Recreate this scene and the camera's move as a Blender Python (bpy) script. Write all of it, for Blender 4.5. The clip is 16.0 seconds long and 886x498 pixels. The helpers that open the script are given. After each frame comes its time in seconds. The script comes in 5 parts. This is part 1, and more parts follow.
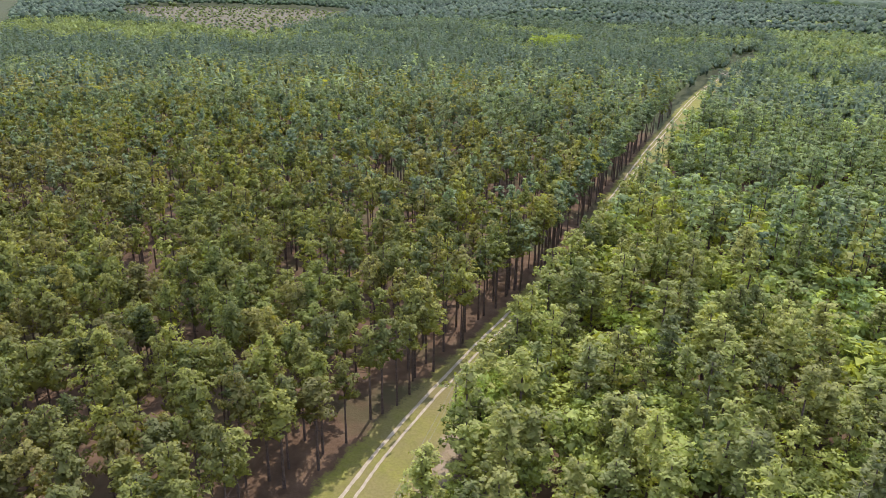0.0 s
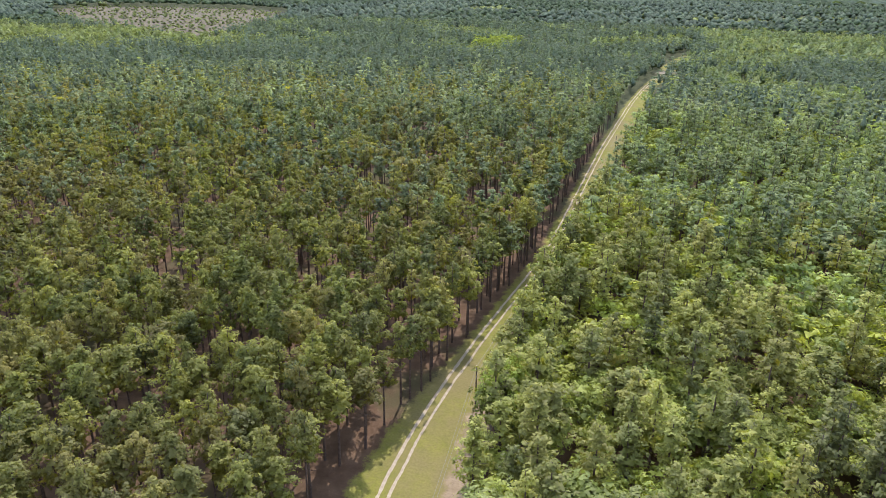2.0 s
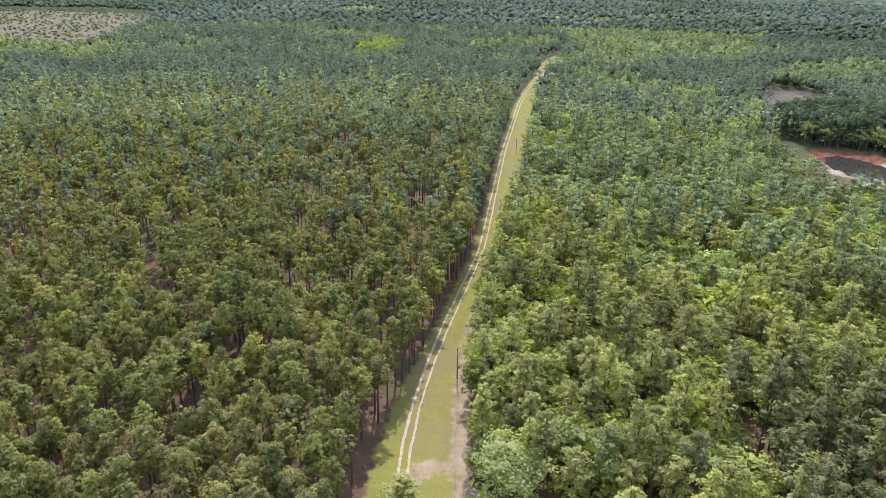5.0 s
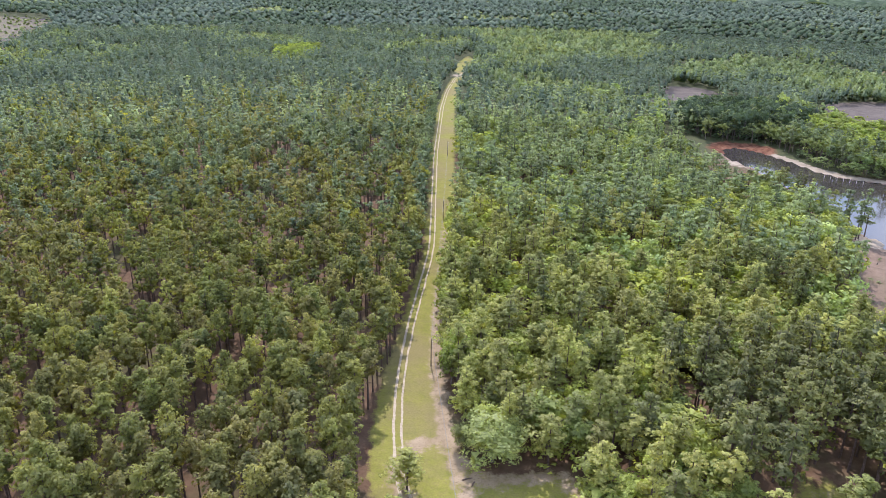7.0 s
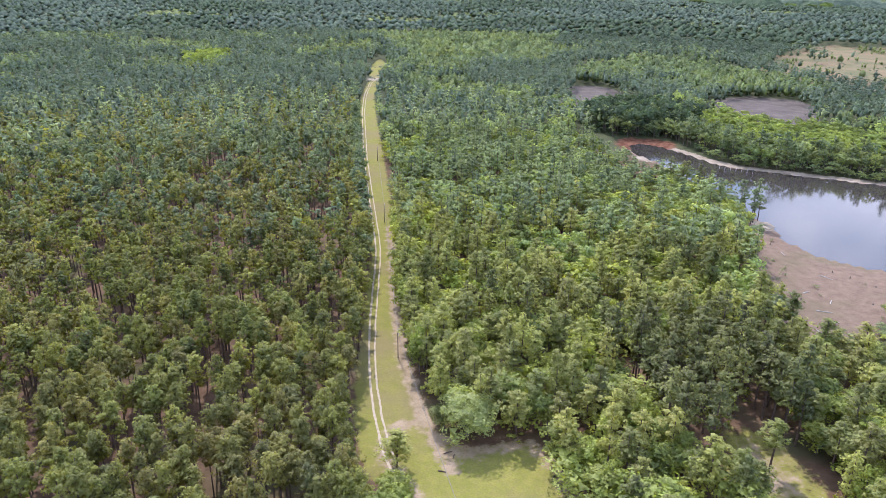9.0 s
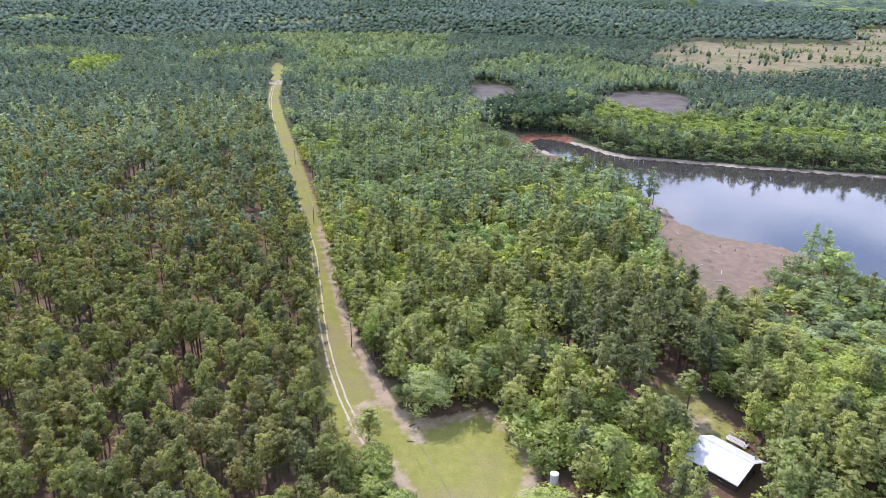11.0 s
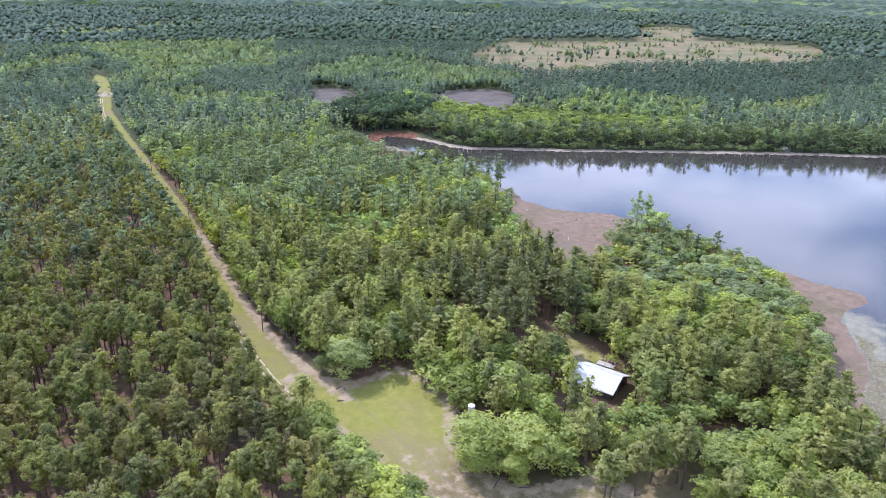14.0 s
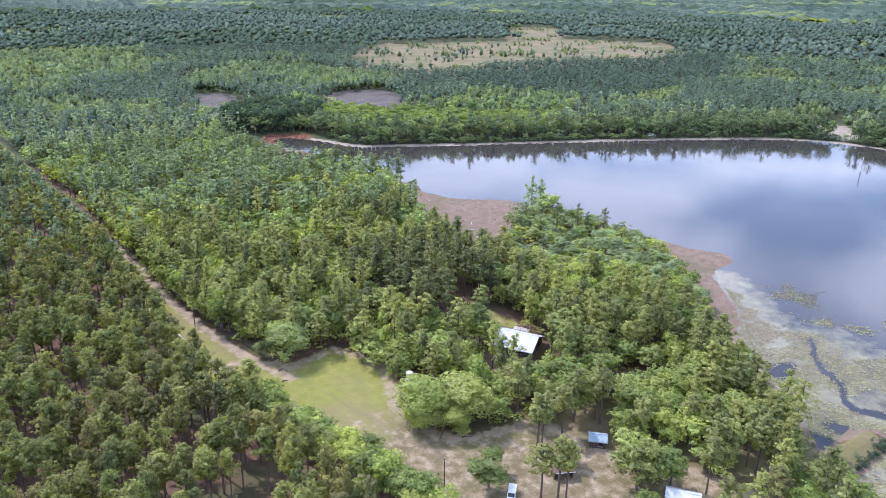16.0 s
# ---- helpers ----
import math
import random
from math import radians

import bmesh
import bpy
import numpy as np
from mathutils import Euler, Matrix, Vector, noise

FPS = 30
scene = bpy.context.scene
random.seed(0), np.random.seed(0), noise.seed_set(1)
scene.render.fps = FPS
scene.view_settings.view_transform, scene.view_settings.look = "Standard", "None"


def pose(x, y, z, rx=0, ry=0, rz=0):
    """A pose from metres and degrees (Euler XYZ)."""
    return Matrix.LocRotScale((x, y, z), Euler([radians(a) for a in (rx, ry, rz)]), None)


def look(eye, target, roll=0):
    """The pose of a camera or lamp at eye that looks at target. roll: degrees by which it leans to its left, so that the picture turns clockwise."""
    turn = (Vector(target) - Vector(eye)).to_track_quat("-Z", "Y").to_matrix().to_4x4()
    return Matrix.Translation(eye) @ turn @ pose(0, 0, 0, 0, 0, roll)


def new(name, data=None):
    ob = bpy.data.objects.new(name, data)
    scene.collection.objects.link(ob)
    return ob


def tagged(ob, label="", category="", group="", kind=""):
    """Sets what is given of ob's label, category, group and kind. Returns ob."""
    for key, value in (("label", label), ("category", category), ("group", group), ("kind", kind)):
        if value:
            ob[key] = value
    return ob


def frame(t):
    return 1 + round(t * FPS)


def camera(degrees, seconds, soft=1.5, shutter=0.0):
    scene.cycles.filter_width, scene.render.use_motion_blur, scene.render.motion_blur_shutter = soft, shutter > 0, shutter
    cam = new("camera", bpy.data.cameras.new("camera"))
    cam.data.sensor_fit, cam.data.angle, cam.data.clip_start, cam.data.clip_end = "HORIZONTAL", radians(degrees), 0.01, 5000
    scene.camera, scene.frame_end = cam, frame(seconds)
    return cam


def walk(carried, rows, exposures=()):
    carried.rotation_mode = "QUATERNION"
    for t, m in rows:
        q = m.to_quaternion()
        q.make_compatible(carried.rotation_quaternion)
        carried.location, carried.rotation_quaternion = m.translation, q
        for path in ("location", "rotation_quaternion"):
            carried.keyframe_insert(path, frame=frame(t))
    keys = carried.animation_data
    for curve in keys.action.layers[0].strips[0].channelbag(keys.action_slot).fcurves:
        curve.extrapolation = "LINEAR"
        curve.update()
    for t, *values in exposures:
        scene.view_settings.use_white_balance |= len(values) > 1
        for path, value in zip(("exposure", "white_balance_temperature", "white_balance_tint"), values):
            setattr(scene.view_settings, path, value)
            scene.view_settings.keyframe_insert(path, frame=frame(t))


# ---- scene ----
cam = camera(62.7, 16.0, 0.5)
# seconds, x, y, z, yaw, pitch, roll
ROWS = [
    (0.0, 0.00, 0.00, 71.82, 23.89, -20.90, -0.80),
    (0.5, -1.87, -5.03, 73.70, 22.94, -20.99, -0.81),
    (1.0, -3.74, -10.10, 75.58, 21.56, -21.08, -0.78),
    (1.5, -5.76, -15.16, 77.57, 20.12, -21.16, -0.79),
    (2.0, -7.80, -20.25, 79.49, 18.66, -21.21, -0.77),
    (2.5, -9.96, -25.24, 81.41, 17.01, -21.29, -0.78),
    (3.0, -12.26, -30.27, 83.33, 15.27, -21.36, -0.79),
    (3.5, -14.70, -35.22, 85.34, 13.55, -21.43, -0.78),
    (4.0, -17.33, -40.26, 87.35, 11.78, -21.45, -0.79),
    (6.5, -32.13, -64.60, 97.38, 2.73, -21.61, -0.79),
    (7.0, -35.50, -69.19, 99.42, 0.79, -21.67, -0.78),
    (7.5, -39.08, -73.57, 101.45, -1.12, -21.71, -0.79),
    (8.0, -42.73, -77.92, 103.42, -3.05, -21.72, -0.78),
    (8.5, -46.57, -82.09, 105.45, -4.99, -21.75, -0.79),
    (9.0, -50.47, -86.21, 107.26, -6.99, -21.75, -0.78),
    (11.5, -72.66, -104.91, 113.46, -18.09, -21.73, -0.86),
    (12.0, -77.49, -108.23, 113.98, -20.42, -21.67, -0.87),
    (12.5, -82.46, -111.45, 114.38, -22.89, -21.58, -0.89),
    (13.0, -87.59, -114.53, 114.70, -25.35, -21.45, -0.89),
    (13.5, -92.83, -117.47, 114.95, -27.82, -21.34, -0.89),
    (14.0, -97.82, -120.01, 115.12, -30.11, -21.24, -0.89),
    (14.5, -103.28, -122.55, 115.27, -32.61, -21.14, -0.88),
    (15.0, -108.82, -124.84, 115.40, -35.09, -21.05, -0.85),
    (15.5, -114.52, -126.89, 115.54, -37.62, -20.98, -0.84),
    (16.0, -120.24, -128.68, 115.66, -40.13, -20.90, -0.80),
]
walk(cam, [(t, pose(x, y, z, 90 + pitch, roll, yaw)) for t, x, y, z, yaw, pitch, roll in ROWS],
     [(0.0, 0.05, 6600.0, 18.0), (4.0, 0.16, 6450.0, 20.0), (9.0, 0.23, 6050.0, 24.0), (16.0, 0.2, 5650.0, 22.0)])

# ---- light ----
SUN_HEADING, SUN_HEIGHT = -8.0, 50.0
to_sun = Vector((math.sin(radians(SUN_HEADING)) * math.cos(radians(SUN_HEIGHT)),
                 math.cos(radians(SUN_HEADING)) * math.cos(radians(SUN_HEIGHT)), math.sin(radians(SUN_HEIGHT))))
sun = new("sun", bpy.data.lights.new("sun", "SUN"))
sun.data.energy, sun.data.angle, sun.data.color = 4.4, radians(0.6), (1.0, 0.95, 0.86)
sun.matrix_world = look(to_sun * 800, (0, 0, 0))

world = bpy.data.worlds.new("sky")
scene.world = world
world.use_nodes = True
wn, wl = world.node_tree.nodes, world.node_tree.links
wn.clear()
w_out, w_bg = wn.new("ShaderNodeOutputWorld"), wn.new("ShaderNodeBackground")
w_sky = wn.new("ShaderNodeTexSky")
w_sky.sky_type, w_sky.sun_disc = "NISHITA", False
w_sky.sun_elevation, w_sky.sun_rotation = radians(SUN_HEIGHT), radians(SUN_HEADING)
w_sky.air_density, w_sky.dust_density, w_sky.ozone_density = 1.1, 0.5, 1.4
w_co = wn.new("ShaderNodeTexCoord")
w_sep, w_add = wn.new("ShaderNodeSeparateXYZ"), wn.new("ShaderNodeMath")
w_add.operation, w_add.inputs[1].default_value = "ADD", 0.12
w_div = wn.new("ShaderNodeVectorMath")
w_div.operation = "DIVIDE"
w_noise = wn.new("ShaderNodeTexNoise")
w_noise.inputs["Scale"].default_value, w_noise.inputs["Detail"].default_value = 1.9, 9
w_ramp = wn.new("ShaderNodeMapRange")
w_ramp.inputs[1].default_value, w_ramp.inputs[2].default_value = 0.43, 0.57
w_mix = wn.new("ShaderNodeMix")
w_mix.data_type = "RGBA"
w_mix.inputs[7].default_value = (7.2, 8.0, 9.2, 1)
wl.new(w_co.outputs["Generated"], w_sep.inputs[0])
wl.new(w_sep.outputs["Z"], w_add.inputs[0])
wl.new(w_co.outputs["Generated"], w_div.inputs[0])
wl.new(w_add.outputs[0], w_div.inputs[1])
wl.new(w_div.outputs[0], w_noise.inputs["Vector"])
wl.new(w_noise.outputs["Fac"], w_ramp.inputs[0])
wl.new(w_ramp.outputs[0], w_mix.inputs[0])
wl.new(w_sky.outputs[0], w_mix.inputs[6])
wl.new(w_mix.outputs[2], w_bg.inputs[0])
w_bg.inputs[1].default_value = 0.25
wl.new(w_bg.outputs[0], w_out.inputs[0])

# ---- materials ----


class Nodes:
    """A material with short calls for its nodes."""

    def __init__(self, name):
        self.mat = bpy.data.materials.new(name)
        self.mat.use_nodes = True
        self.n, self.l = self.mat.node_tree.nodes, self.mat.node_tree.links
        self.n.clear()
        self.out = self.n.new("ShaderNodeOutputMaterial")

    def put(self, socket, value):
        if hasattr(value, "links"):
            self.l.new(value, socket)
        elif value is not None:
            socket.default_value = value

    def place(self):
        return self.n.new("ShaderNodeNewGeometry").outputs["Position"]

    def noise(self, scale, detail=4, vector=None, rough=0.6):
        k = self.n.new("ShaderNodeTexNoise")
        k.inputs["Scale"].default_value, k.inputs["Detail"].default_value = scale, detail
        k.inputs["Roughness"].default_value = rough
        self.l.new(vector or self.place(), k.inputs["Vector"])
        return k.outputs["Fac"]

    def attr(self, name):
        k = self.n.new("ShaderNodeAttribute")
        k.attribute_name = name
        return k.outputs["Fac"]

    def calc(self, op, a, b=None):
        k = self.n.new("ShaderNodeMath")
        k.operation = op
        self.put(k.inputs[0], a)
        self.put(k.inputs[1], b)
        return k.outputs[0]

    def span(self, v, a, b, c=0.0, d=1.0):
        k = self.n.new("ShaderNodeMapRange")
        for i, x in enumerate((v, a, b, c, d)):
            self.put(k.inputs[i], x)
        return k.outputs[0]

    def mix(self, f, a, b, blend="MIX"):
        k = self.n.new("ShaderNodeMix")
        k.data_type, k.blend_type = "RGBA", blend
        self.put(k.inputs[0], f)
        self.put(k.inputs[6], a)
        self.put(k.inputs[7], b)
        return k.outputs[2]

    def bump(self, height, strength, distance):
        k = self.n.new("ShaderNodeBump")
        k.inputs["Strength"].default_value, k.inputs["Distance"].default_value = strength, distance
        self.l.new(height, k.inputs["Height"])
        return k.outputs["Normal"]

    def principled(self, color, rough=0.8, metal=0.0, normal=None, spec=0.4):
        k = self.n.new("ShaderNodeBsdfPrincipled")
        self.put(k.inputs["Base Color"], color)
        self.put(k.inputs["Roughness"], rough)
        self.put(k.inputs["Metallic"], metal)
        self.put(k.inputs["Specular IOR Level"], spec)
        self.put(k.inputs["Normal"], normal)
        self.l.new(k.outputs[0], self.out.inputs[0])
        return k


def rgb(r, g, b):
    return (r, g, b, 1.0)


def leaf_material(name, dark, light, old, through_part=0.4, gloss=0.03, speckle=0.5):
    """Foliage: light comes partly through it; hue differs from tree to tree and from spray to spray."""
    m = Nodes(name)
    tree = m.calc("FRACT", m.calc("ADD", m.attr("tint"), m.n.new("ShaderNodeObjectInfo").outputs["Random"]))
    k = m.n.new("ShaderNodeNewGeometry")
    col = m.mix(m.span(tree, 0.0, 0.85), dark, light)
    col = m.mix(m.calc("MULTIPLY", m.span(m.noise(0.012, 3), 0.52, 0.7), 0.75), col, old)
    col = m.mix(m.calc("MULTIPLY", m.span(tree, 0.86, 0.87), 0.6), col, old)
    each = m.calc("FRACT", m.calc("MULTIPLY", tree, 7.31))
    val = m.calc("ADD", m.calc("MULTIPLY", k.outputs["Random Per Island"], speckle), 1.0 - 0.5 * speckle)
    val = m.calc("MULTIPLY", val, m.calc("ADD", m.calc("MULTIPLY", each, 0.6), 0.7))
    val = m.calc("MULTIPLY", val, m.span(m.noise(0.8, 2), 0.3, 0.7, 0.84, 1.16))
    hsv = m.n.new("ShaderNodeHueSaturation")
    m.put(hsv.inputs["Value"], val)
    m.put(hsv.inputs["Color"], col)
    d, t, g = m.n.new("ShaderNodeBsdfDiffuse"), m.n.new("ShaderNodeBsdfTranslucent"), m.n.new("ShaderNodeBsdfGlossy")
    g.inputs["Roughness"].default_value = 0.7
    g.inputs["Color"].default_value = (0.9, 0.95, 1.0, 1)
    warm = m.mix(1.0, hsv.outputs[0], rgb(1.25, 1.2, 0.55), "MULTIPLY")
    m.put(d.inputs["Color"], hsv.outputs[0])
    m.put(t.inputs["Color"], warm)
    a, b = m.n.new("ShaderNodeMixShader"), m.n.new("ShaderNodeMixShader")
    a.inputs[0].default_value, b.inputs[0].default_value = through_part, gloss
    m.l.new(d.outputs[0], a.inputs[1])
    m.l.new(t.outputs[0], a.inputs[2])
    m.l.new(a.outputs[0], b.inputs[1])
    m.l.new(g.outputs[0], b.inputs[2])
    m.l.new(b.outputs[0], m.out.inputs[0])
    return m.mat


def bark_material(name, a, b):
    m = Nodes(name)
    n = m.noise(3.0, 5)
    m.principled(m.mix(m.span(n, 0.35, 0.65), a, b), 0.9, normal=m.bump(n, 0.8, 0.05))
    return m.mat


def ground_material():
    m = Nodes("ground_soil")
    broad, mid, fine = m.noise(0.035, 4), m.noise(0.3, 5), m.noise(2.2, 5)
    jag = m.calc("ADD", m.calc("MULTIPLY", m.calc("SUBTRACT", mid, 0.5), 0.9), m.calc("MULTIPLY", m.calc("SUBTRACT", fine, 0.5), 0.5))

    def mask(name, soft=0.09):
        return m.span(m.calc("ADD", m.attr(name), jag), 0.5 - soft, 0.5 + soft)

    needles = m.mix(m.span(mid, 0.3, 0.7), rgb(0.092, 0.056, 0.035), rgb(0.165, 0.108, 0.07))
    needles = m.mix(m.span(broad, 0.5, 0.62), needles, rgb(0.085, 0.08, 0.04))
    grass = m.mix(m.span(mid, 0.3, 0.7), rgb(0.178, 0.19, 0.036), rgb(0.262, 0.25, 0.062))
    grass = m.mix(m.calc("MULTIPLY", m.span(broad, 0.47, 0.62), 0.8), grass, rgb(0.225, 0.185, 0.09))
    grass = m.mix(m.calc("MULTIPLY", m.span(m.noise(0.9, 6, None, 0.7), 0.46, 0.66), 0.5), grass, rgb(0.22, 0.18, 0.085))
    grass = m.mix(m.calc("MULTIPLY", m.span(fine, 0.4, 0.7), 0.4), grass, rgb(0.10, 0.105, 0.03))
    sand = m.mix(m.span(mid, 0.3, 0.7), rgb(0.23, 0.175, 0.112), rgb(0.36, 0.285, 0.195))
    sand = m.mix(m.calc("MULTIPLY", m.span(fine, 0.55, 0.75), 0.7), sand, rgb(0.10, 0.085, 0.045))
    mud = m.mix(m.span(mid, 0.3, 0.7), rgb(0.15, 0.105, 0.078), rgb(0.235, 0.17, 0.125))
    mud = m.mix(m.calc("MULTIPLY", m.span(fine, 0.5, 0.7), 0.6), mud, rgb(0.07, 0.06, 0.035))
    mud = m.mix(m.calc("MULTIPLY", m.span(broad, 0.5, 0.65), 0.5), mud, rgb(0.12, 0.11, 0.06))
    pale = m.mix(m.span(mid, 0.3, 0.7), rgb(0.20, 0.165, 0.12), rgb(0.36, 0.31, 0.24))
    stubble = m.mix(m.span(m.noise(0.03, 6), 0.4, 0.6), rgb(0.215, 0.16, 0.092), rgb(0.13, 0.13, 0.062))
    red = m.mix(m.span(mid, 0.4, 0.6), rgb(0.09, 0.032, 0.018), rgb(0.18, 0.09, 0.055))
    col = needles
    plough = m.mix(m.span(m.noise(0.08, 5), 0.35, 0.65), rgb(0.085, 0.072, 0.064), rgb(0.135, 0.115, 0.10))
    worn = m.mix(m.span(mid, 0.3, 0.7), rgb(0.135, 0.108, 0.055), rgb(0.21, 0.165, 0.094))
    worn = m.mix(m.calc("MULTIPLY", m.span(broad, 0.48, 0.6), 0.6), worn, rgb(0.13, 0.125, 0.045))
    weeds = m.mix(m.span(mid, 0.3, 0.7), rgb(0.05, 0.06, 0.03), rgb(0.08, 0.09, 0.04))
    for name, c in (("weeds", weeds), ("plough", plough), ("grass", grass), ("worn", worn), ("sand", sand), ("mud", mud), ("stubble", stubble), ("pale", pale), ("red", red)):
        col = m.mix(mask(name), col, c)
    h = m.calc("ADD", mid, m.calc("MULTIPLY", fine, 0.5))
    m.principled(col, 0.95, normal=m.bump(h, 0.6, 0.25), spec=0.15)
    return m.mat


def water_material():
    m = Nodes("lake_water")
    n = m.noise(0.02, 3)
    ripple = m.noise(0.9, 3)
    rough = m.span(n, 0.4, 0.65, 0.03, 0.11)
    scum = m.calc("ADD", m.attr("shallow"), m.calc("MULTIPLY", m.calc("SUBTRACT", m.noise(0.16, 6, None, 0.65), 0.5), 0.9))
    bed = m.mix(m.span(m.noise(0.35, 5), 0.4, 0.62), rgb(0.185, 0.155, 0.095), rgb(0.225, 0.21, 0.12))
    col = m.mix(m.span(scum, 0.38, 0.66), rgb(0.045, 0.04, 0.038), bed)
    k = m.principled(col, rough, normal=m.bump(ripple, 0.16, 0.07), spec=0.5)
    k.inputs["IOR"].default_value = 1.5
    return m.mat


def plain_material(name, a, b, rough=0.7, metal=0.0, scale=2.0, spec=0.4):
    m = Nodes(name)
    n = m.noise(scale, 5)
    m.principled(m.mix(m.span(n, 0.3, 0.7), a, b), m.span(n, 0.3, 0.7, rough, min(1.0, rough + 0.15)), metal, m.bump(n, 0.3, 0.02), spec)
    return m.mat


M_PINE = leaf_material("pine_needles", rgb(0.128, 0.157, 0.026), rgb(0.249, 0.257, 0.045), rgb(0.214, 0.189, 0.05), 0.45)
# Haze painted into the needles: bluer twins of M_PINE and M_WOODS_PINE.
M_PINE_HAZE = leaf_material("haze_tinted_pine_needles", rgb(0.113, 0.165, 0.0845), rgb(0.207, 0.26, 0.111), rgb(0.174, 0.205, 0.0979), 0.42)
M_WOODS_HAZE = leaf_material("haze_tinted_woods_needles", rgb(0.155, 0.215, 0.103), rgb(0.291, 0.355, 0.149), rgb(0.235, 0.29, 0.134), 0.42)
M_WOODS_PINE = leaf_material("grey_green_pine_needles", rgb(0.162, 0.194, 0.0499), rgb(0.325, 0.338, 0.0774), rgb(0.269, 0.269, 0.0731), 0.42)
M_DEEP = leaf_material("deep_green_needles", rgb(0.105, 0.13, 0.036), rgb(0.19, 0.21, 0.055), rgb(0.165, 0.17, 0.05), 0.42)
M_BROAD = leaf_material("broadleaf_leaves", rgb(0.198, 0.263, 0.0531), rgb(0.357, 0.399, 0.0735), rgb(0.261, 0.31, 0.0776), 0.42)
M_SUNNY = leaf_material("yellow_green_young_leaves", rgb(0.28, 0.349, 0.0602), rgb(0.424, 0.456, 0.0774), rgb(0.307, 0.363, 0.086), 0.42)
M_GROVE = leaf_material("deep_green_grove_leaves", rgb(0.0564, 0.095, 0.0515), rgb(0.094, 0.14, 0.0721), rgb(0.0752, 0.115, 0.0618), 0.4, 0.02, 0.12)
# Far needles carry distance haze as extra blue in the base colour.
M_FAR = leaf_material("haze_tinted_far_leaves", rgb(0.094, 0.145, 0.103), rgb(0.164, 0.215, 0.139), rgb(0.122, 0.17, 0.118), 0.42, 0.02, 0.12)
M_BRIGHT = leaf_material("fresh_spring_leaves", rgb(0.227, 0.304, 0.07), rgb(0.311, 0.377, 0.085), rgb(0.21, 0.276, 0.09), 0.45, 0.02, 0.12)
# Greyer twin of M_BROAD with haze mixed into the leaf colour.
M_BROAD_HAZE = leaf_material("haze_dulled_broadleaf_leaves", rgb(0.207, 0.29, 0.0979), rgb(0.357, 0.43, 0.124), rgb(0.263, 0.335, 0.124), 0.42)
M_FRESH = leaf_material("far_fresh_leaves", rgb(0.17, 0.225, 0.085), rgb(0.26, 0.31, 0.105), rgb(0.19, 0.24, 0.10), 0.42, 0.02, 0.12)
M_PALE = leaf_material("silvery_green_leaves", rgb(0.228, 0.291, 0.135), rgb(0.372, 0.432, 0.19), rgb(0.279, 0.335, 0.16), 0.48)
# Dark needles, their blue raised a little to suggest haze.
M_DARK = leaf_material("dark_young_pine_needles", rgb(0.076, 0.117, 0.0832), rgb(0.112, 0.157, 0.103), rgb(0.0919, 0.135, 0.0929), 0.38, 0.02, 0.12)
M_LEAFY = leaf_material("dull_green_leaves", rgb(0.132, 0.19, 0.0929), rgb(0.226, 0.29, 0.117), rgb(0.16, 0.215, 0.107), 0.42, 0.02, 0.12)
M_BARK = bark_material("pine_bark", rgb(0.07, 0.048, 0.04), rgb(0.14, 0.10, 0.085))
M_BARK_GREY = bark_material("grey_bark", rgb(0.10, 0.085, 0.07), rgb(0.20, 0.175, 0.15))
M_SNAG = bark_material("bleached_dead_wood", rgb(0.38, 0.36, 0.33), rgb(0.55, 0.52, 0.48))
M_GROUND = ground_material()
M_WATER = water_material()
M_RUT = plain_material("pale_sandy_track", rgb(0.33, 0.275, 0.2), rgb(0.49, 0.425, 0.325), 0.95, 0, 1.2, 0.1)
M_ROOF = plain_material("white_metal_roof", rgb(0.46, 0.46, 0.455), rgb(0.62, 0.62, 0.615), 0.6, 0.0, 0.8)

# ---- plan ----
LAKE_Z = -1.5


def smooth(points, rounds=2, closed=True):
    p = np.array(points, float)
    for _ in range(rounds):
        q = np.roll(p, -1, 0) if closed else p[1:]
        a = p if closed else p[:-1]
        p2 = np.empty((2 * len(a), 2))
        p2[0::2], p2[1::2] = a * 0.75 + q * 0.25, a * 0.25 + q * 0.75
        p = p2 if closed else np.vstack([p[:1], p2, p[-1:]])
    return p


def inside_distance(x, y, poly):
    """Metres from each point to the outline, positive inside it."""
    x, y = np.asarray(x, float).ravel(), np.asarray(y, float).ravel()
    best, odd = np.full(x.shape, 1e9), np.zeros(x.shape, bool)
    for (ax, ay), (bx, by) in zip(poly, np.roll(poly, -1, 0)):
        dx, dy = bx - ax, by - ay
        s = np.clip(((x - ax) * dx + (y - ay) * dy) / (dx * dx + dy * dy + 1e-9), 0, 1)
        best = np.minimum(best, np.hypot(x - ax - s * dx, y - ay - s * dy))
        cross = (ay > y) != (by > y)
        with np.errstate(divide="ignore", invalid="ignore"):
            odd ^= cross & (x < ax + (y - ay) * dx / (by - ay if by != ay else 1e-9))
    return np.where(odd, best, -best)


LAKE = smooth([(132, 362), (150, 335), (160, 298), (191, 280), (236, 251), (313, 209), (389, 161), (450, 116), (468, 62),
               (440, -60), (300, -160), (150, -150), (84, -116), (54, -100), (44, -88), (50, -80), (62, -70), (84, -46), (98, -24), (117, -18), (133, -4), (149, 16),
               (175, 13), (166, 40), (163, 66), (160, 120), (152, 143), (132, 154), (128, 178), (134, 203), (124, 216), (130, 262), (124, 305), (116, 335)])
MUD = smooth([(136, 206), (115, 187), (94, 141), (84, 113), (81, 89), (97, 84), (116, 100), (142, 112), (160, 122), (165, 140), (140, 160), (132, 180)])
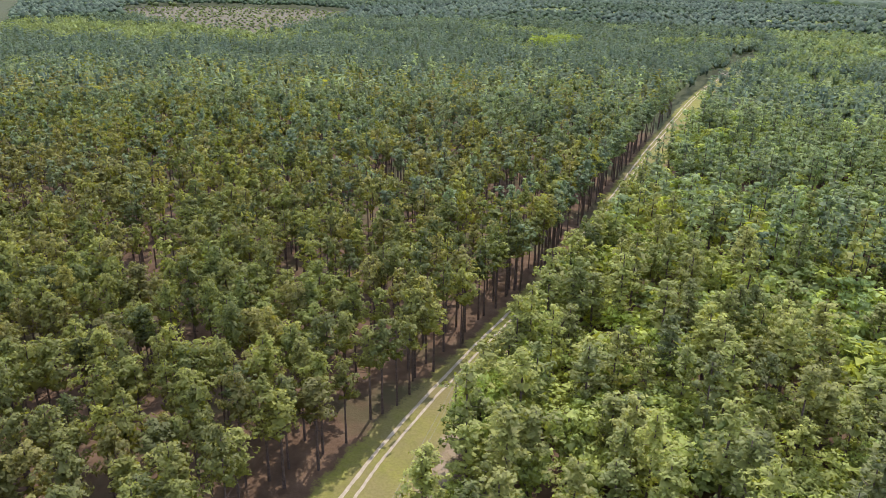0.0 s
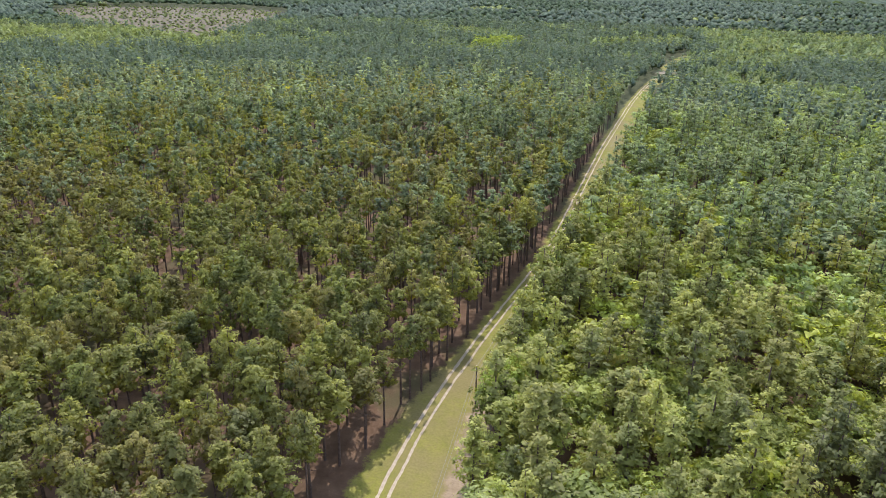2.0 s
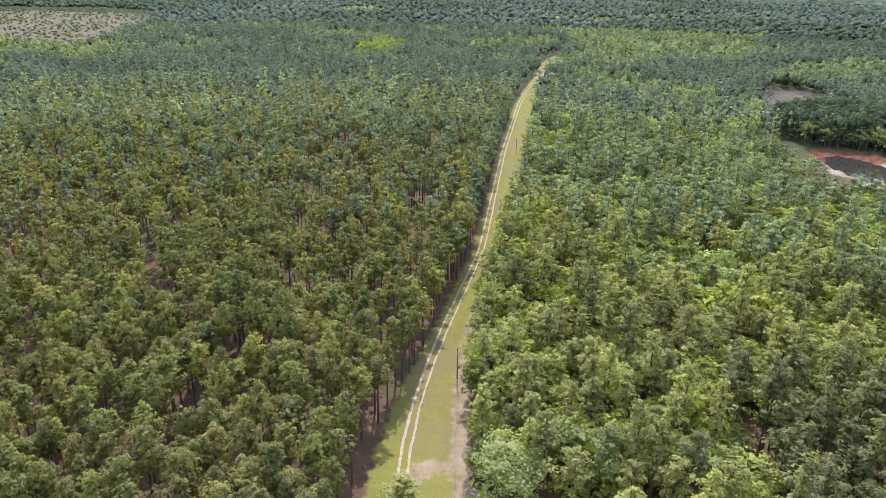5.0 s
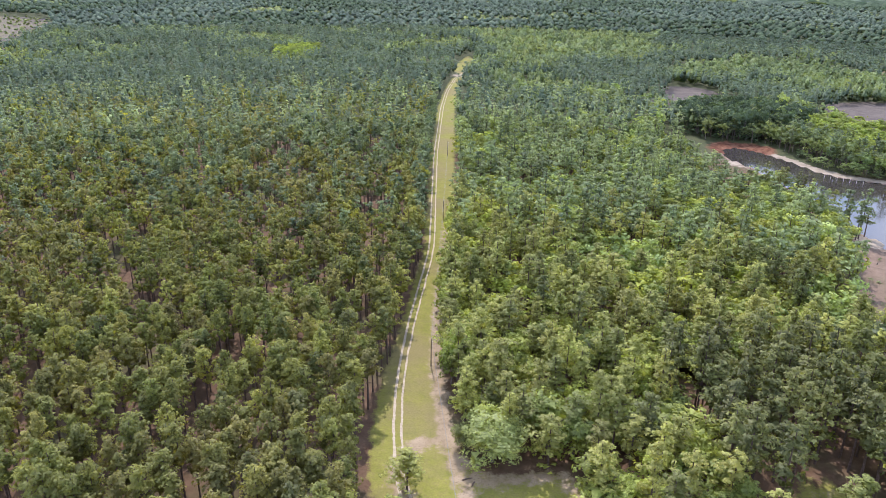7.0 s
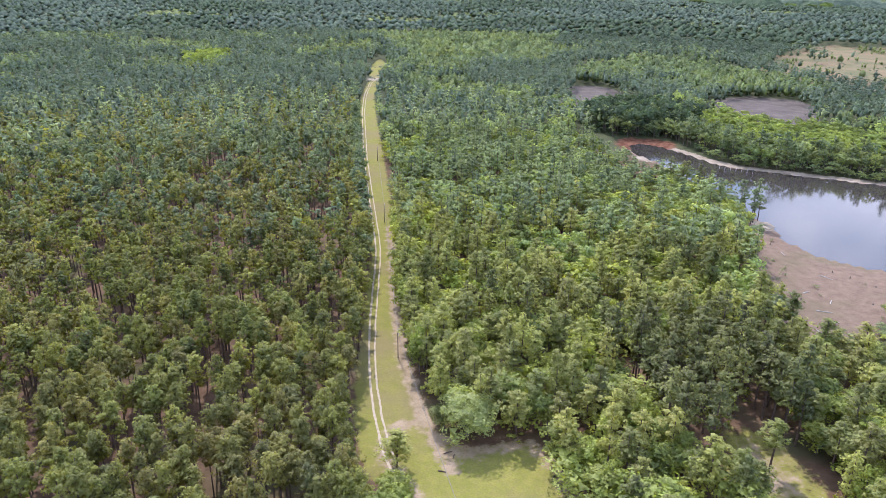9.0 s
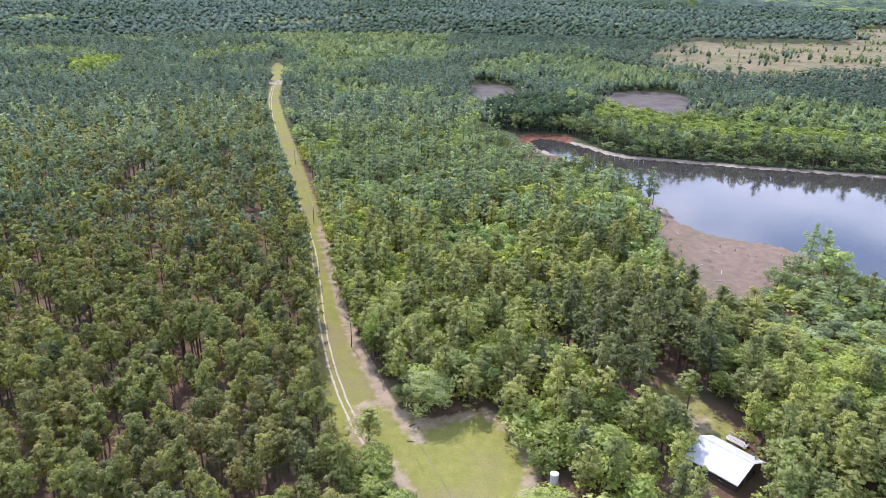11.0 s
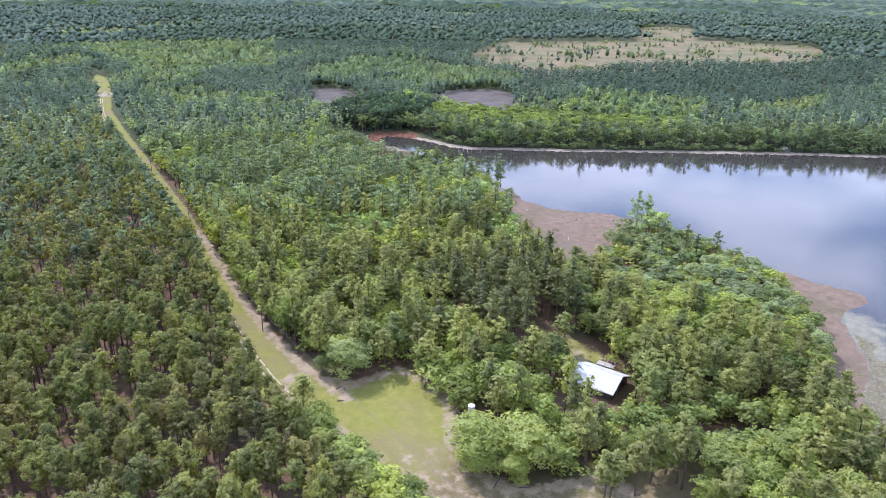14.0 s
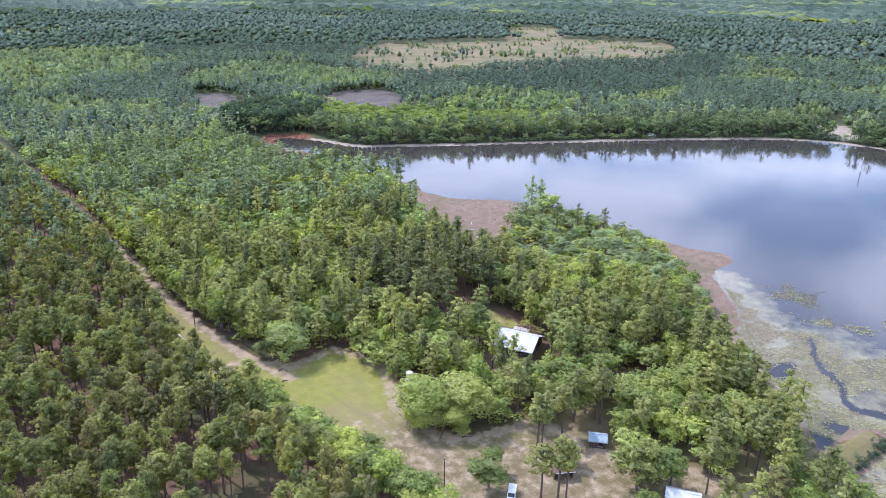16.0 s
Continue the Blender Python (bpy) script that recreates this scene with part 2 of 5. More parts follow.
MUD_SPIT = smooth([(158, 70), (156, 46), (126, 3), (108, -9), (92, -16), (76, -44), (60, -66), (84, -90), (140, -60), (176, 10), (176, 30)])
CLEARING = smooth([(-46, 62), (-36, 70), (-28, 52), (-20, 55), (-9, 57), (-3, 34), (-10, 20), (-17, 8), (-10, -10), (6, -12), (14, -18), (12, -30),
                   (18, -44), (30, -60), (30, -80), (0, -70), (-36, -60), (-36, -28), (-35, -6), (-37, 14), (-40, 36), (-48, 52)])
LAWN = smooth([(30, 32), (38, 52), (46, 52), (48, 30), (44, 24)])
FIELD_A = smooth([(396, 680), (545, 836), (632, 900), (640, 864), (775, 853), (827, 813), (960, 800), (1003, 725), (1060, 640), (859, 492), (746, 466), (695, 510), (553, 562), (481, 522), (438, 530), (400, 584)], 1)
FIELD_F = smooth([(1053, 1061), (1195, 1030), (940, 789), (824, 785)], 1)
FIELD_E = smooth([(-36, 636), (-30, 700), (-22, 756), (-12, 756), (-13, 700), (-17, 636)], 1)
FIELD_B = smooth([(132, 520), (150, 568), (176, 566), (180, 520), (172, 458), (138, 459), (124, 444), (120, 480)], 1)
FIELD_C = smooth([(222, 450), (280, 514), (330, 480), (266, 381), (219, 409)], 1)
FIELD_D = smooth([(-1144, 1089), (-1004, 1214), (-724, 1227), (-579, 960), (-561, 851), (-506, 700), (-506, 663), (-584, 682), (-705, 734), (-852, 798)], 1)
BRIGHT_BAND = smooth([(205, 440), (272, 388), (290, 345), (365, 270), (338, 246), (180, 312), (164, 348)], 1)
DAM = np.array([(46, -72), (54, -72), (66, -73.5), (78, -75), (81, -78), (74, -81), (60, -80), (46, -79)], float)
DARK_ZONES = [np.array(p, float) for p in (
    [(316, 1204), (507, 1236), (614, 913), (394, 695), (361, 804), (224, 876)],
    [(395, 585), (594, 581), (787, 528), (900, 430), (640, 300), (470, 290), (426, 318), (398, 406), (340, 440)])]
LEAFY_ZONES = [np.array(p, float) for p in (
    [(285, 756), (339, 681), (370, 540), (320, 500), (240, 600), (187, 640)],
    [(360, 417), (410, 386), (421, 312), (345, 262), (330, 330)],
    [(-20, 1059), (252, 996), (156, 679), (16, 718)])]
SAND_SPOT = smooth([(462, 92), (478, 112), (500, 160), (545, 145), (520, 110), (490, 85)], 1)
SHALLOWS = smooth([(70, -70), (84, -40), (100, -18), (120, -12), (136, 4), (152, 22), (158, 6), (140, -16), (124, -34), (112, -50), (100, -64), (90, -90)], 1)
CHANNEL_Y = np.array([-110, -85, -76, -69, -65, -61, -56, -52, -47, -40, -20.0])
CHANNEL_X = np.array([104, 96, 92, 88, 91, 98, 102.5, 105, 111, 124, 140.0])
YARD = smooth([(6, -10), (30, -18), (54, -30), (64, -60), (56, -75), (20, -84), (6, -50)], 1)
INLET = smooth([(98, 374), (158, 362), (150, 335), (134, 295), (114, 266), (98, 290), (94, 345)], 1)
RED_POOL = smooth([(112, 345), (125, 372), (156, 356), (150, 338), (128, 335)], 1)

ROAD_Y = np.array([-60, -40, -20, 0, 20, 46, 65, 83, 112, 146, 181, 243, 326, 460, 530, 600, 650.0])
ROAD_X = np.array([-10, -15, -22, -27, -34, -45, -47, -48.2, -47.6, -45.2, -42.6, -43.5, -44.5, -43, -40, -33, -22.0])
EDGE_Y = np.array([40, 51, 70, 97, 126, 160, 244, 354, 460, 540, 600, 650.0])
EDGE_X = np.array([-28, -32, -35.5, -38, -38.2, -37, -34.4, -34, -34, -32, -25, -16.0])


def road_x(y):
    y = np.asarray(y, float)
    return sum(np.interp(y + d, ROAD_Y, ROAD_X) for d in (-12, -6, 0, 6, 12)) / 5


def edge_x(y):
    return np.interp(y, EDGE_Y, EDGE_X)


def wavy(x, y, size, seed=0.0):
    """Soft noise between about -1 and 1 out of a few sines."""
    x, y = np.asarray(x, float) / size + seed * 7.3, np.asarray(y, float) / size - seed * 3.1
    return (np.sin(1.7 * x + 2.1 * np.sin(0.9 * y)) + np.sin(2.3 * y + 1.6 * np.sin(1.3 * x + 1.0)) + np.sin(1.1 * (x + y) + 2.0 * np.sin(0.7 * x - 0.8 * y))) / 3


def height(x, y):
    x, y = np.asarray(x, float), np.asarray(y, float)
    d = inside_distance(x, y, LAKE).reshape(x.shape) + 1.4 * wavy(x, y, 27, 1) + 0.9 * wavy(x, y, 7, 3)
    land = np.clip(-d / 22.0, 0, 1)
    z = LAKE_Z + (0 - LAKE_Z) * land ** 0.8 * 1.0 + 0.25 * wavy(x, y, 14) * land
    z = np.where(d > 0, LAKE_Z - np.clip(d, 0, 40) * 0.06, z)
    bank = inside_distance(x, y, DAM).reshape(x.shape)
    return np.maximum(z, LAKE_Z + 1.7 * np.clip(bank / 2.5 + 0.4, 0, 1) - 0.01 + 0.0 * x) if np.any(bank > -2) else z


def mesh_from(name, verts, faces, mats, smooth_faces=False, indices=None, attrs=None):
    """A mesh from arrays; faces all have the same number of corners."""
    me = bpy.data.meshes.new(name)
    verts, faces = np.asarray(verts, np.float32).reshape(-1, 3), np.asarray(faces, np.int32)
    n, k = faces.shape
    me.vertices.add(len(verts))
    me.vertices.foreach_set("co", verts.ravel())
    me.loops.add(n * k)
    me.loops.foreach_set("vertex_index", faces.ravel())
    me.polygons.add(n)
    me.polygons.foreach_set("loop_start", np.arange(0, n * k, k, dtype=np.int32))
    me.polygons.foreach_set("loop_total", np.full(n, k, np.int32))
    for mt in mats:
        me.materials.append(mt)
    if indices is not None:
        me.polygons.foreach_set("material_index", np.asarray(indices, np.int32))
    me.polygons.foreach_set("use_smooth", np.full(n, smooth_faces, bool))
    for key, v in (attrs or {}).items():
        me.attributes.new(key, "FLOAT", "POINT").data.foreach_set("value", np.asarray(v, np.float32).ravel())
    me.update(calc_edges=True)
    return me


def grid_mesh(name, xs, ys, zfun, mats, attrs=None):
    X, Y = np.meshgrid(xs, ys)
    Z = zfun(X, Y)
    nx, ny = len(xs), len(ys)
    i = (np.arange(ny - 1)[:, None] * nx + np.arange(nx - 1)[None, :]).ravel()
    faces = np.stack([i, i + 1, i + nx + 1, i + nx], 1)
    return mesh_from(name, np.stack([X, Y, Z], -1), faces, mats, True, None, {k: f(X, Y) for k, f in (attrs or {}).items()})


# ---- ground, track and lake ----
def stretch(cuts):
    out = []
    for a, b, step in cuts:
        out.append(np.arange(a, b, step))
    return np.concatenate(out + [[cuts[-1][1]]])


def soft_inside(poly, soft=4.0):
    return lambda X, Y: np.clip(inside_distance(X, Y, poly).reshape(X.shape) / soft * 0.5 + 0.5, 0, 1)


def grass_mask(X, Y):
    lane = np.minimum(X - (road_x(Y) - np.interp(Y, [50, 80, 115], [6.0, 4.4, 2.0])), edge_x(Y) + 1.0 - X)
    lane = np.where((Y > 44) & (Y < 640), lane, -9)
    yard = inside_distance(X, Y, CLEARING).reshape(X.shape)
    bank = inside_distance(X, Y, DAM).reshape(X.shape)
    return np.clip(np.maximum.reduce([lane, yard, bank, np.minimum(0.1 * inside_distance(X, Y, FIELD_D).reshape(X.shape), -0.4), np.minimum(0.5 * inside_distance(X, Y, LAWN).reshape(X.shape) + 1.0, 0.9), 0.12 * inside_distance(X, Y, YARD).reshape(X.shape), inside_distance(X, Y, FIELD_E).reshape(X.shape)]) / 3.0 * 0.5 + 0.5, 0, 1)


def worn_mask(X, Y):
    lot = np.maximum(inside_distance(X, Y, CLEARING), inside_distance(X, Y, YARD)).reshape(X.shape)
    lot = np.maximum(lot, inside_distance(X, Y, DAM).reshape(X.shape))
    return np.clip(lot / 6 + 0.5, 0, 1) * np.clip((20 - Y + 5 * wavy(X, Y, 11, 5)) / 26, 0, 0.85)


def sand_mask(X, Y):
    band = 2.1 - np.abs(X - (edge_x(Y) - 0.2))
    band = np.where((Y > 44) & (Y < 210), band / 3.0 * 0.5 + 0.45, 0)
    drive = 0.55 - np.abs(X - road_x(Y)) / 9.0
    drive = drive * np.clip((48 - Y) / 16, 0, 1)
    yard = 0.45 * soft_inside(CLEARING, 6)(X, Y) * np.clip((32 - Y) / 20, 0, 1)
    rim = np.clip(0.72 - np.abs(inside_distance(X, Y, CLEARING).reshape(X.shape) - 1.5) / 8.0, 0, 1)
    return np.clip(np.maximum.reduce([band, drive, yard, rim, 0.72 * soft_inside(LAWN, 9)(X, Y)]), 0, 1)


def mud_mask(X, Y):
    d = inside_distance(X, Y, LAKE).reshape(X.shape)
    dry = 1 - soft_inside(DAM, 3)(X, Y)
    return dry * np.maximum.reduce([soft_inside(MUD, 5)(X, Y), soft_inside(MUD_SPIT, 5)(X, Y), np.clip(d / 6 + 0.6, 0, 1)])


def stubble_mask(X, Y):
    return np.maximum.reduce([np.clip(inside_distance(X, Y, p).reshape(X.shape) / 20 + 1.3, 0, 1) for p in (FIELD_A, FIELD_F)])


def plough_mask(X, Y):
    return np.maximum.reduce([np.clip(inside_distance(X, Y, p).reshape(X.shape) / 16 + 0.9, 0, 1) for p in (FIELD_B, FIELD_C, FIELD_D)])


def pale_mask(X, Y):
    d = inside_distance(X, Y, LAKE).reshape(X.shape)
    rim = np.clip(1.15 - np.abs(d + 0.6) / 5.0, 0, 1) * np.where((X > 145) & (X + Y > 330), 1.0, 0.35)
    tip = np.clip(1.05 - np.hypot(X - 132, Y - 201) / 15, 0, 1)
    return np.maximum.reduce([rim, tip, soft_inside(SAND_SPOT, 6)(X, Y), np.clip(0.8 - np.hypot(X - 121, Y - 318) / 22, 0, 1), np.clip(0.85 - np.hypot(X + 27, Y - 620) / 26, 0, 1)])


def weeds_mask(X, Y):
    """Undergrowth instead of bare litter: all woods but the near plantation."""
    return np.clip((np.hypot(X + 60, Y + 60) - 380) / 80, 0, 1)


def shallow_mask(X, Y):
    m = np.maximum(soft_inside(SHALLOWS, 14)(X, Y), 0.6 * np.clip((-15 - Y) / 20, 0, 1) * np.clip((165 - X) / 40, 0, 1))
    side = np.abs(X - np.interp(Y, CHANNEL_Y, CHANNEL_X) - 0.8 * wavy(X, Y, 5, 4)) + np.where(Y > -40, 9.0, 0.0)
    pool = np.minimum.reduce([np.hypot((X - 94) / 2.2, Y + 44.5) - 2.0, np.hypot(X - 64.5, (Y + 68) / 1.4) - 2.4, np.hypot(X - 75.5, (Y + 70.5) / 1.3) - 1.6])
    return m * np.clip((np.minimum(side, pool) - 0.4) / 2, 0, 1)


xs = stretch([(-4800, -1200, 300), (-1200, -300, 60), (-300, -110, 10), (-110, 60, 2.25), (60, 190, 3), (190, 480, 4), (480, 1300, 30), (1300, 4800, 250)])
ys = stretch([(-1500, -300, 200), (-300, -110, 15), (-110, 110, 2.25), (110, 360, 3.5), (360, 660, 9), (660, 1300, 30), (1300, 4800, 250)])
ground = new("ground", grid_mesh("ground", xs, ys, height, [M_GROUND], {
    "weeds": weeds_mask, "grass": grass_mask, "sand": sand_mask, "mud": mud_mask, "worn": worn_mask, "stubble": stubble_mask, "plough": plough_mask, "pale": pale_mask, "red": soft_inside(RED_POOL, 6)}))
tagged(ground, "brown needle litter, mown grass, sand and lake mud", "ground", kind="structure")

water = new("water", grid_mesh("water", stretch([(40, 170, 1.5), (170, 500, 15)]), stretch([(-180, -110, 15), (-110, 30, 1.5), (30, 380, 15)]), lambda X, Y: np.full(X.shape, LAKE_Z), [M_WATER], {"shallow": shallow_mask}))
tagged(water, "calm dark tannin lake water reflecting the clouds", "lake", kind="structure")


def rut(name, off, width, y0, y1, seed):
    rng = np.random.default_rng(seed)
    Y = np.arange(y0, y1, 0.8)
    c = road_x(Y) + off + 0.12 * wavy(Y, Y * 0, 5, seed)
    a = c - width / 2 - rng.normal(0, 0.035, len(Y)) - 0.07 * wavy(Y, Y, 4.5, seed + 2)
    b = c + width / 2 + rng.normal(0, 0.035, len(Y)) + 0.07 * wavy(Y, -Y, 4.1, seed + 3)
    v = [np.stack([x, Y, height(x, Y) + h], 1) for x, h in ((a, 0.03), (c, 0.012), (b, 0.03))]
    n = len(Y)
    i = np.arange(n - 1)
    f = np.concatenate([np.stack([i + k * n, i + (k + 1) * n, i + (k + 1) * n + 1, i + k * n + 1], 1) for k in (0, 1)])
    return new(name, mesh_from(name, np.concatenate(v), f, [M_RUT], True))


for off, seed in ((0.0, 1), (1.8, 2)):
    tagged(rut("road", off, 0.62 if off == 0 else 0.5, 42, 640, seed), "pale sandy wheel rut worn into the grass", "dirt track", kind="structure")

# ---- trees ----


def unit(v):
    return v / np.maximum(np.linalg.norm(v, axis=-1, keepdims=True), 1e-9)


def sprays(rng, centers, radii, outward, n, size, slim=0.55, clump=0.7):
    """Leaf sprays: n triangles lie like scales round each clump's centre. Every row holds three corners and then
    their normals, which follow the clump's round form (clump) or the whole crown's (1 - clump)."""
    k = len(centers)
    outward = outward[:, None, :]
    d = unit(rng.normal(size=(k, n, 3)) + 0.45 * outward + np.array([0, 0, 0.3]))
    p = centers[:, None, :] + d * radii[:, None, None] * rng.uniform(0.55, 1.05, (k, n, 1)) * np.array([1.0, 1.0, 0.8])
    nrm = unit(0.8 * d + 0.3 * outward + 0.35 * rng.normal(size=(k, n, 3)) + np.array([0, 0, 0.25]))
    a = unit(np.cross(nrm, rng.normal(size=(k, n, 3))))
    b = np.cross(nrm, a)
    s = size * rng.uniform(0.65, 1.3, (k, n, 1))
    lean = unit(0.35 * nrm + clump * d + (1.0 - clump) * outward)
    tri = np.stack([p + a * s, p - a * s * 0.6 + b * s * slim, p - a * s * 0.6 - b * s * slim, lean, lean, lean], 2)
    return tri.reshape(-1, 6, 3)


def with_normals(tris):
    """Loose triangles with their own face normals added."""
    tris = np.asarray(tris, float)
    if tris.shape[1] == 6:
        return tris
    f = unit(np.cross(tris[:, 1] - tris[:, 0], tris[:, 2] - tris[:, 0]))
    return np.concatenate([tris, np.repeat(f[:, None, :], 3, 1)], 1)


def tube(points, radii, sides):
    """A tapered tube as loose triangles."""
    points, radii = np.array(points, float), np.array(radii, float)
    ang = np.arange(sides) * 2 * np.pi / sides
    axis = unit(np.gradient(points, axis=0))
    side = unit(np.cross(axis, np.array([0.31, 0.93, 0.17])))
    other = np.cross(axis, side)
    ring = points[:, None, :] + radii[:, None, None] * (np.cos(ang)[None, :, None] * side[:, None, :] + np.sin(ang)[None, :, None] * other[:, None, :])
    out = []
    for i in range(len(points) - 1):
        for j in range(sides):
            k = (j + 1) % sides
            out += [[ring[i, j], ring[i, k], ring[i + 1, k]], [ring[i, j], ring[i + 1, k], ring[i + 1, j]]]
    return np.array(out)


def pine_crown(rng, tufts, n, size, base=0.5, wide=2.5, top=18.0, slim=0.5, puff=0.6, clump=0.7, fill=18):
    """A pine of 18 m: tufts along rising branches in an uneven, round-topped crown."""
    nb = max(6, tufts // 4)
    u = (np.arange(nb) + rng.uniform(0, 1, nb)) / nb
    az0 = np.arange(nb) * 2.4 + rng.normal(0, 0.4, nb)
    prof = np.interp(u, [0, 0.12, 0.35, 0.65, 0.88, 1], [0.55, 0.9, 1.0, 0.85, 0.5, 0.15])
    side = 1 + 0.28 * np.sin(az0 + rng.uniform(0, 6)) + 0.15 * np.sin(2 * az0 + rng.uniform(0, 6))
    ln = wide * prof * side * rng.uniform(0.7, 1.2, nb)
    br = np.concatenate([np.arange(nb), rng.integers(0, nb, tufts - nb)])
    f = np.concatenate([np.full(nb, 1.0), rng.uniform(0.3, 1.0, tufts - nb)])
    az = az0[br] + rng.normal(0, 0.28, tufts)
    r = ln[br] * f
    z = top * (base + (0.95 - base) * u[br]) + 0.28 * r + rng.normal(0, 0.25, tufts)
    c = np.stack([r * np.cos(az), r * np.sin(az), z], 1)
    outw = unit(c - np.array([0, 0, top * (base + 0.12)]))
    leaves = sprays(rng, c, puff * rng.uniform(0.7, 1.3, tufts), outw, n, size, slim, clump)
    if not fill:
        return leaves
    u = rng.uniform(0.06, 0.92, fill)
    az = rng.uniform(0, 6.28, fill)
    reach = wide * np.interp(u, [0, 0.35, 1], [0.4, 0.5, 0.12]) * rng.uniform(0.3, 1.0, fill)
    c = np.stack([reach * np.cos(az), reach * np.sin(az), top * (base + (0.93 - base) * u)], 1)
    return np.concatenate([leaves, sprays(rng, c, np.full(fill, 0.2 * wide), unit(c - np.array([0, 0, top * (base + 0.1)])), 2, 0.3 * wide, 0.8, 0.2)])


def round_crown(rng, rings, sides, wide, top):
    """The closed inner mass of a crown far off: uneven rings under a blunt top."""
    pts = []
    for f, r in rings:
        a = np.arange(sides) * 2 * np.pi / sides + rng.uniform(0, 6)
        rr = wide * r * rng.uniform(0.75, 1.25, sides)
        pts.append(np.stack([rr * np.cos(a), rr * np.sin(a), top * (f + rng.normal(0, 0.03, sides))], 1))
    tip = np.array([rng.normal(0, 0.15 * wide), rng.normal(0, 0.15 * wide), top])
    out = []
    for a, b in zip(pts[:-1], pts[1:]):
        for j in range(sides):
            k = (j + 1) % sides
            out += [[a[j], a[k], b[k]], [a[j], b[k], b[j]]]
    for j in range(sides):
        out.append([pts[-1][j], pts[-1][(j + 1) % sides], tip])
    out = np.array(out)
    mid = np.array([0, 0, top * (0.5 * rings[0][0] + 0.5 * rings[-1][0])])
    return np.concatenate([out, unit((out - mid) / np.array([wide, wide, 0.25 * top]))], 1)


def pine_trunk(rng, sides, top=18.0, limbs=0):
    h = np.linspace(0, 1, 5 if limbs else 3)
    lean = rng.normal(0, 0.25, 2)
    pts = np.stack([lean[0] * h ** 2, lean[1] * h ** 2, h * top * 0.96], 1)
    parts = [tube(pts, 0.21 * (1 - 0.8 * h) + 0.015, sides)]
    for _ in range(limbs):
        z, a, ln = rng.uniform(0.42, 0.85) * top, rng.uniform(0, 6.28), rng.uniform(1.0, 2.0)
        f = z / (top * 0.96)
        p0 = np.array([lean[0] * f ** 2, lean[1] * f ** 2, z])
        parts.append(tube([p0, p0 + np.array([np.cos(a) * ln, np.sin(a) * ln, 0.5])], [0.05, 0.02], 3))
    return np.concatenate(parts)


def broad_crown(rng, lobes, tufts, n, size, top=12.0, wide=3.6, low=0.22, puff=0.75, clump=0.6, fill=3):
    """A broadleaf tree of 12 m: a heap of rounded lobes covered with sprays of leaves."""
    az = rng.uniform(0, 2 * np.pi, lobes)
    zz = top * rng.uniform(low + 0.15, 0.80, lobes)
    zz[0], rr = top * 0.78, wide * rng.uniform(0.3, 0.68, lobes)
    rr[0] = 0.2
    lc = np.stack([rr * np.cos(az), rr * np.sin(az), zz], 1)
    lr = rng.uniform(0.38, 0.58, lobes) * wide
    pick = rng.integers(0, lobes, tufts)
    d = unit(rng.normal(size=(tufts, 3)) + np.array([0, 0, 0.35]))
    c = lc[pick] + d * lr[pick][:, None] * rng.uniform(0.75, 1.0, (tufts, 1)) * np.array([1, 1, 0.85])
    c[:, 2] = np.maximum(c[:, 2], top * low * rng.uniform(0.6, 1.1, tufts))
    leaves = sprays(rng, c, puff * rng.uniform(0.7, 1.2, tufts), d, n, size, 0.6, clump)
    if not fill:
        return leaves
    return np.concatenate([leaves, sprays(rng, lc, 0.45 * lr, unit(lc - np.array([0, 0, top * 0.4])), fill, 0.24 * wide, 0.8, 0.5)])


def broad_trunk(rng, sides, top=12.0, limbs=0):
    h = np.linspace(0, 1, 4)
    lean = rng.normal(0, 0.5, 2)
    pts = np.stack([lean[0] * h ** 2, lean[1] * h ** 2, h * top * 0.75], 1)
    parts = [tube(pts, 0.22 * (1 - 0.85 * h) + 0.01, sides)]
    for i in range(limbs):
        z, a, ln = rng.uniform(0.22, 0.55) * top, i * 2.4 + rng.uniform(0, 1), rng.uniform(1.6, 3.0)
        f = z / (top * 0.75)
        p0 = np.array([lean[0] * f ** 2, lean[1] * f ** 2, z])
        out = np.array([np.cos(a), np.sin(a), 0])
        parts.append(tube([p0, p0 + out * ln * 0.6 + [0, 0, ln * 0.5], p0 + out * ln + [0, 0, ln * 1.1]], [0.09, 0.06, 0.02], 4))
    return np.concatenate(parts)


def soup(name, tris, mats, indices=None, tint=None):
    tris = np.asarray(tris, np.float32)
    n = len(tris)
    attrs = {"tint": np.repeat(tint, 3)} if tint is not None else None
    leaning = tris.shape[1] == 6
    me = mesh_from(name, tris[:, :3].reshape(-1, 3), np.arange(3 * n).reshape(n, 3), mats, leaning, indices, attrs)
    if leaning:
        me.normals_split_custom_set_from_vertices(tris[:, 3:].reshape(-1, 3))
    return me


def spread(points, m):
    """One array of rows from the template m (n, 6, 3) at every (x, y, z, turn, wide, tall) of points."""
    c, s = (f(points[:, 3])[:, None, None] for f in (np.cos, np.sin))
    w, t = points[:, 4][:, None, None], points[:, 5][:, None, None]
    x, y, z = m[None, :, :, 0], m[None, :, :, 1], m[None, :, :, 2]
    out = np.empty((len(points), len(m), 6, 3), np.float32)
    out[..., 0], out[..., 1] = x * c - y * s, x * s + y * c
    out[..., 2] = z
    out[:, :, :3, 0] = out[:, :, :3, 0] * w + points[:, 0][:, None, None]
    out[:, :, :3, 1] = out[:, :, :3, 1] * w + points[:, 1][:, None, None]
    out[:, :, :3, 2] = out[:, :, :3, 2] * t + points[:, 2][:, None, None]
    return out


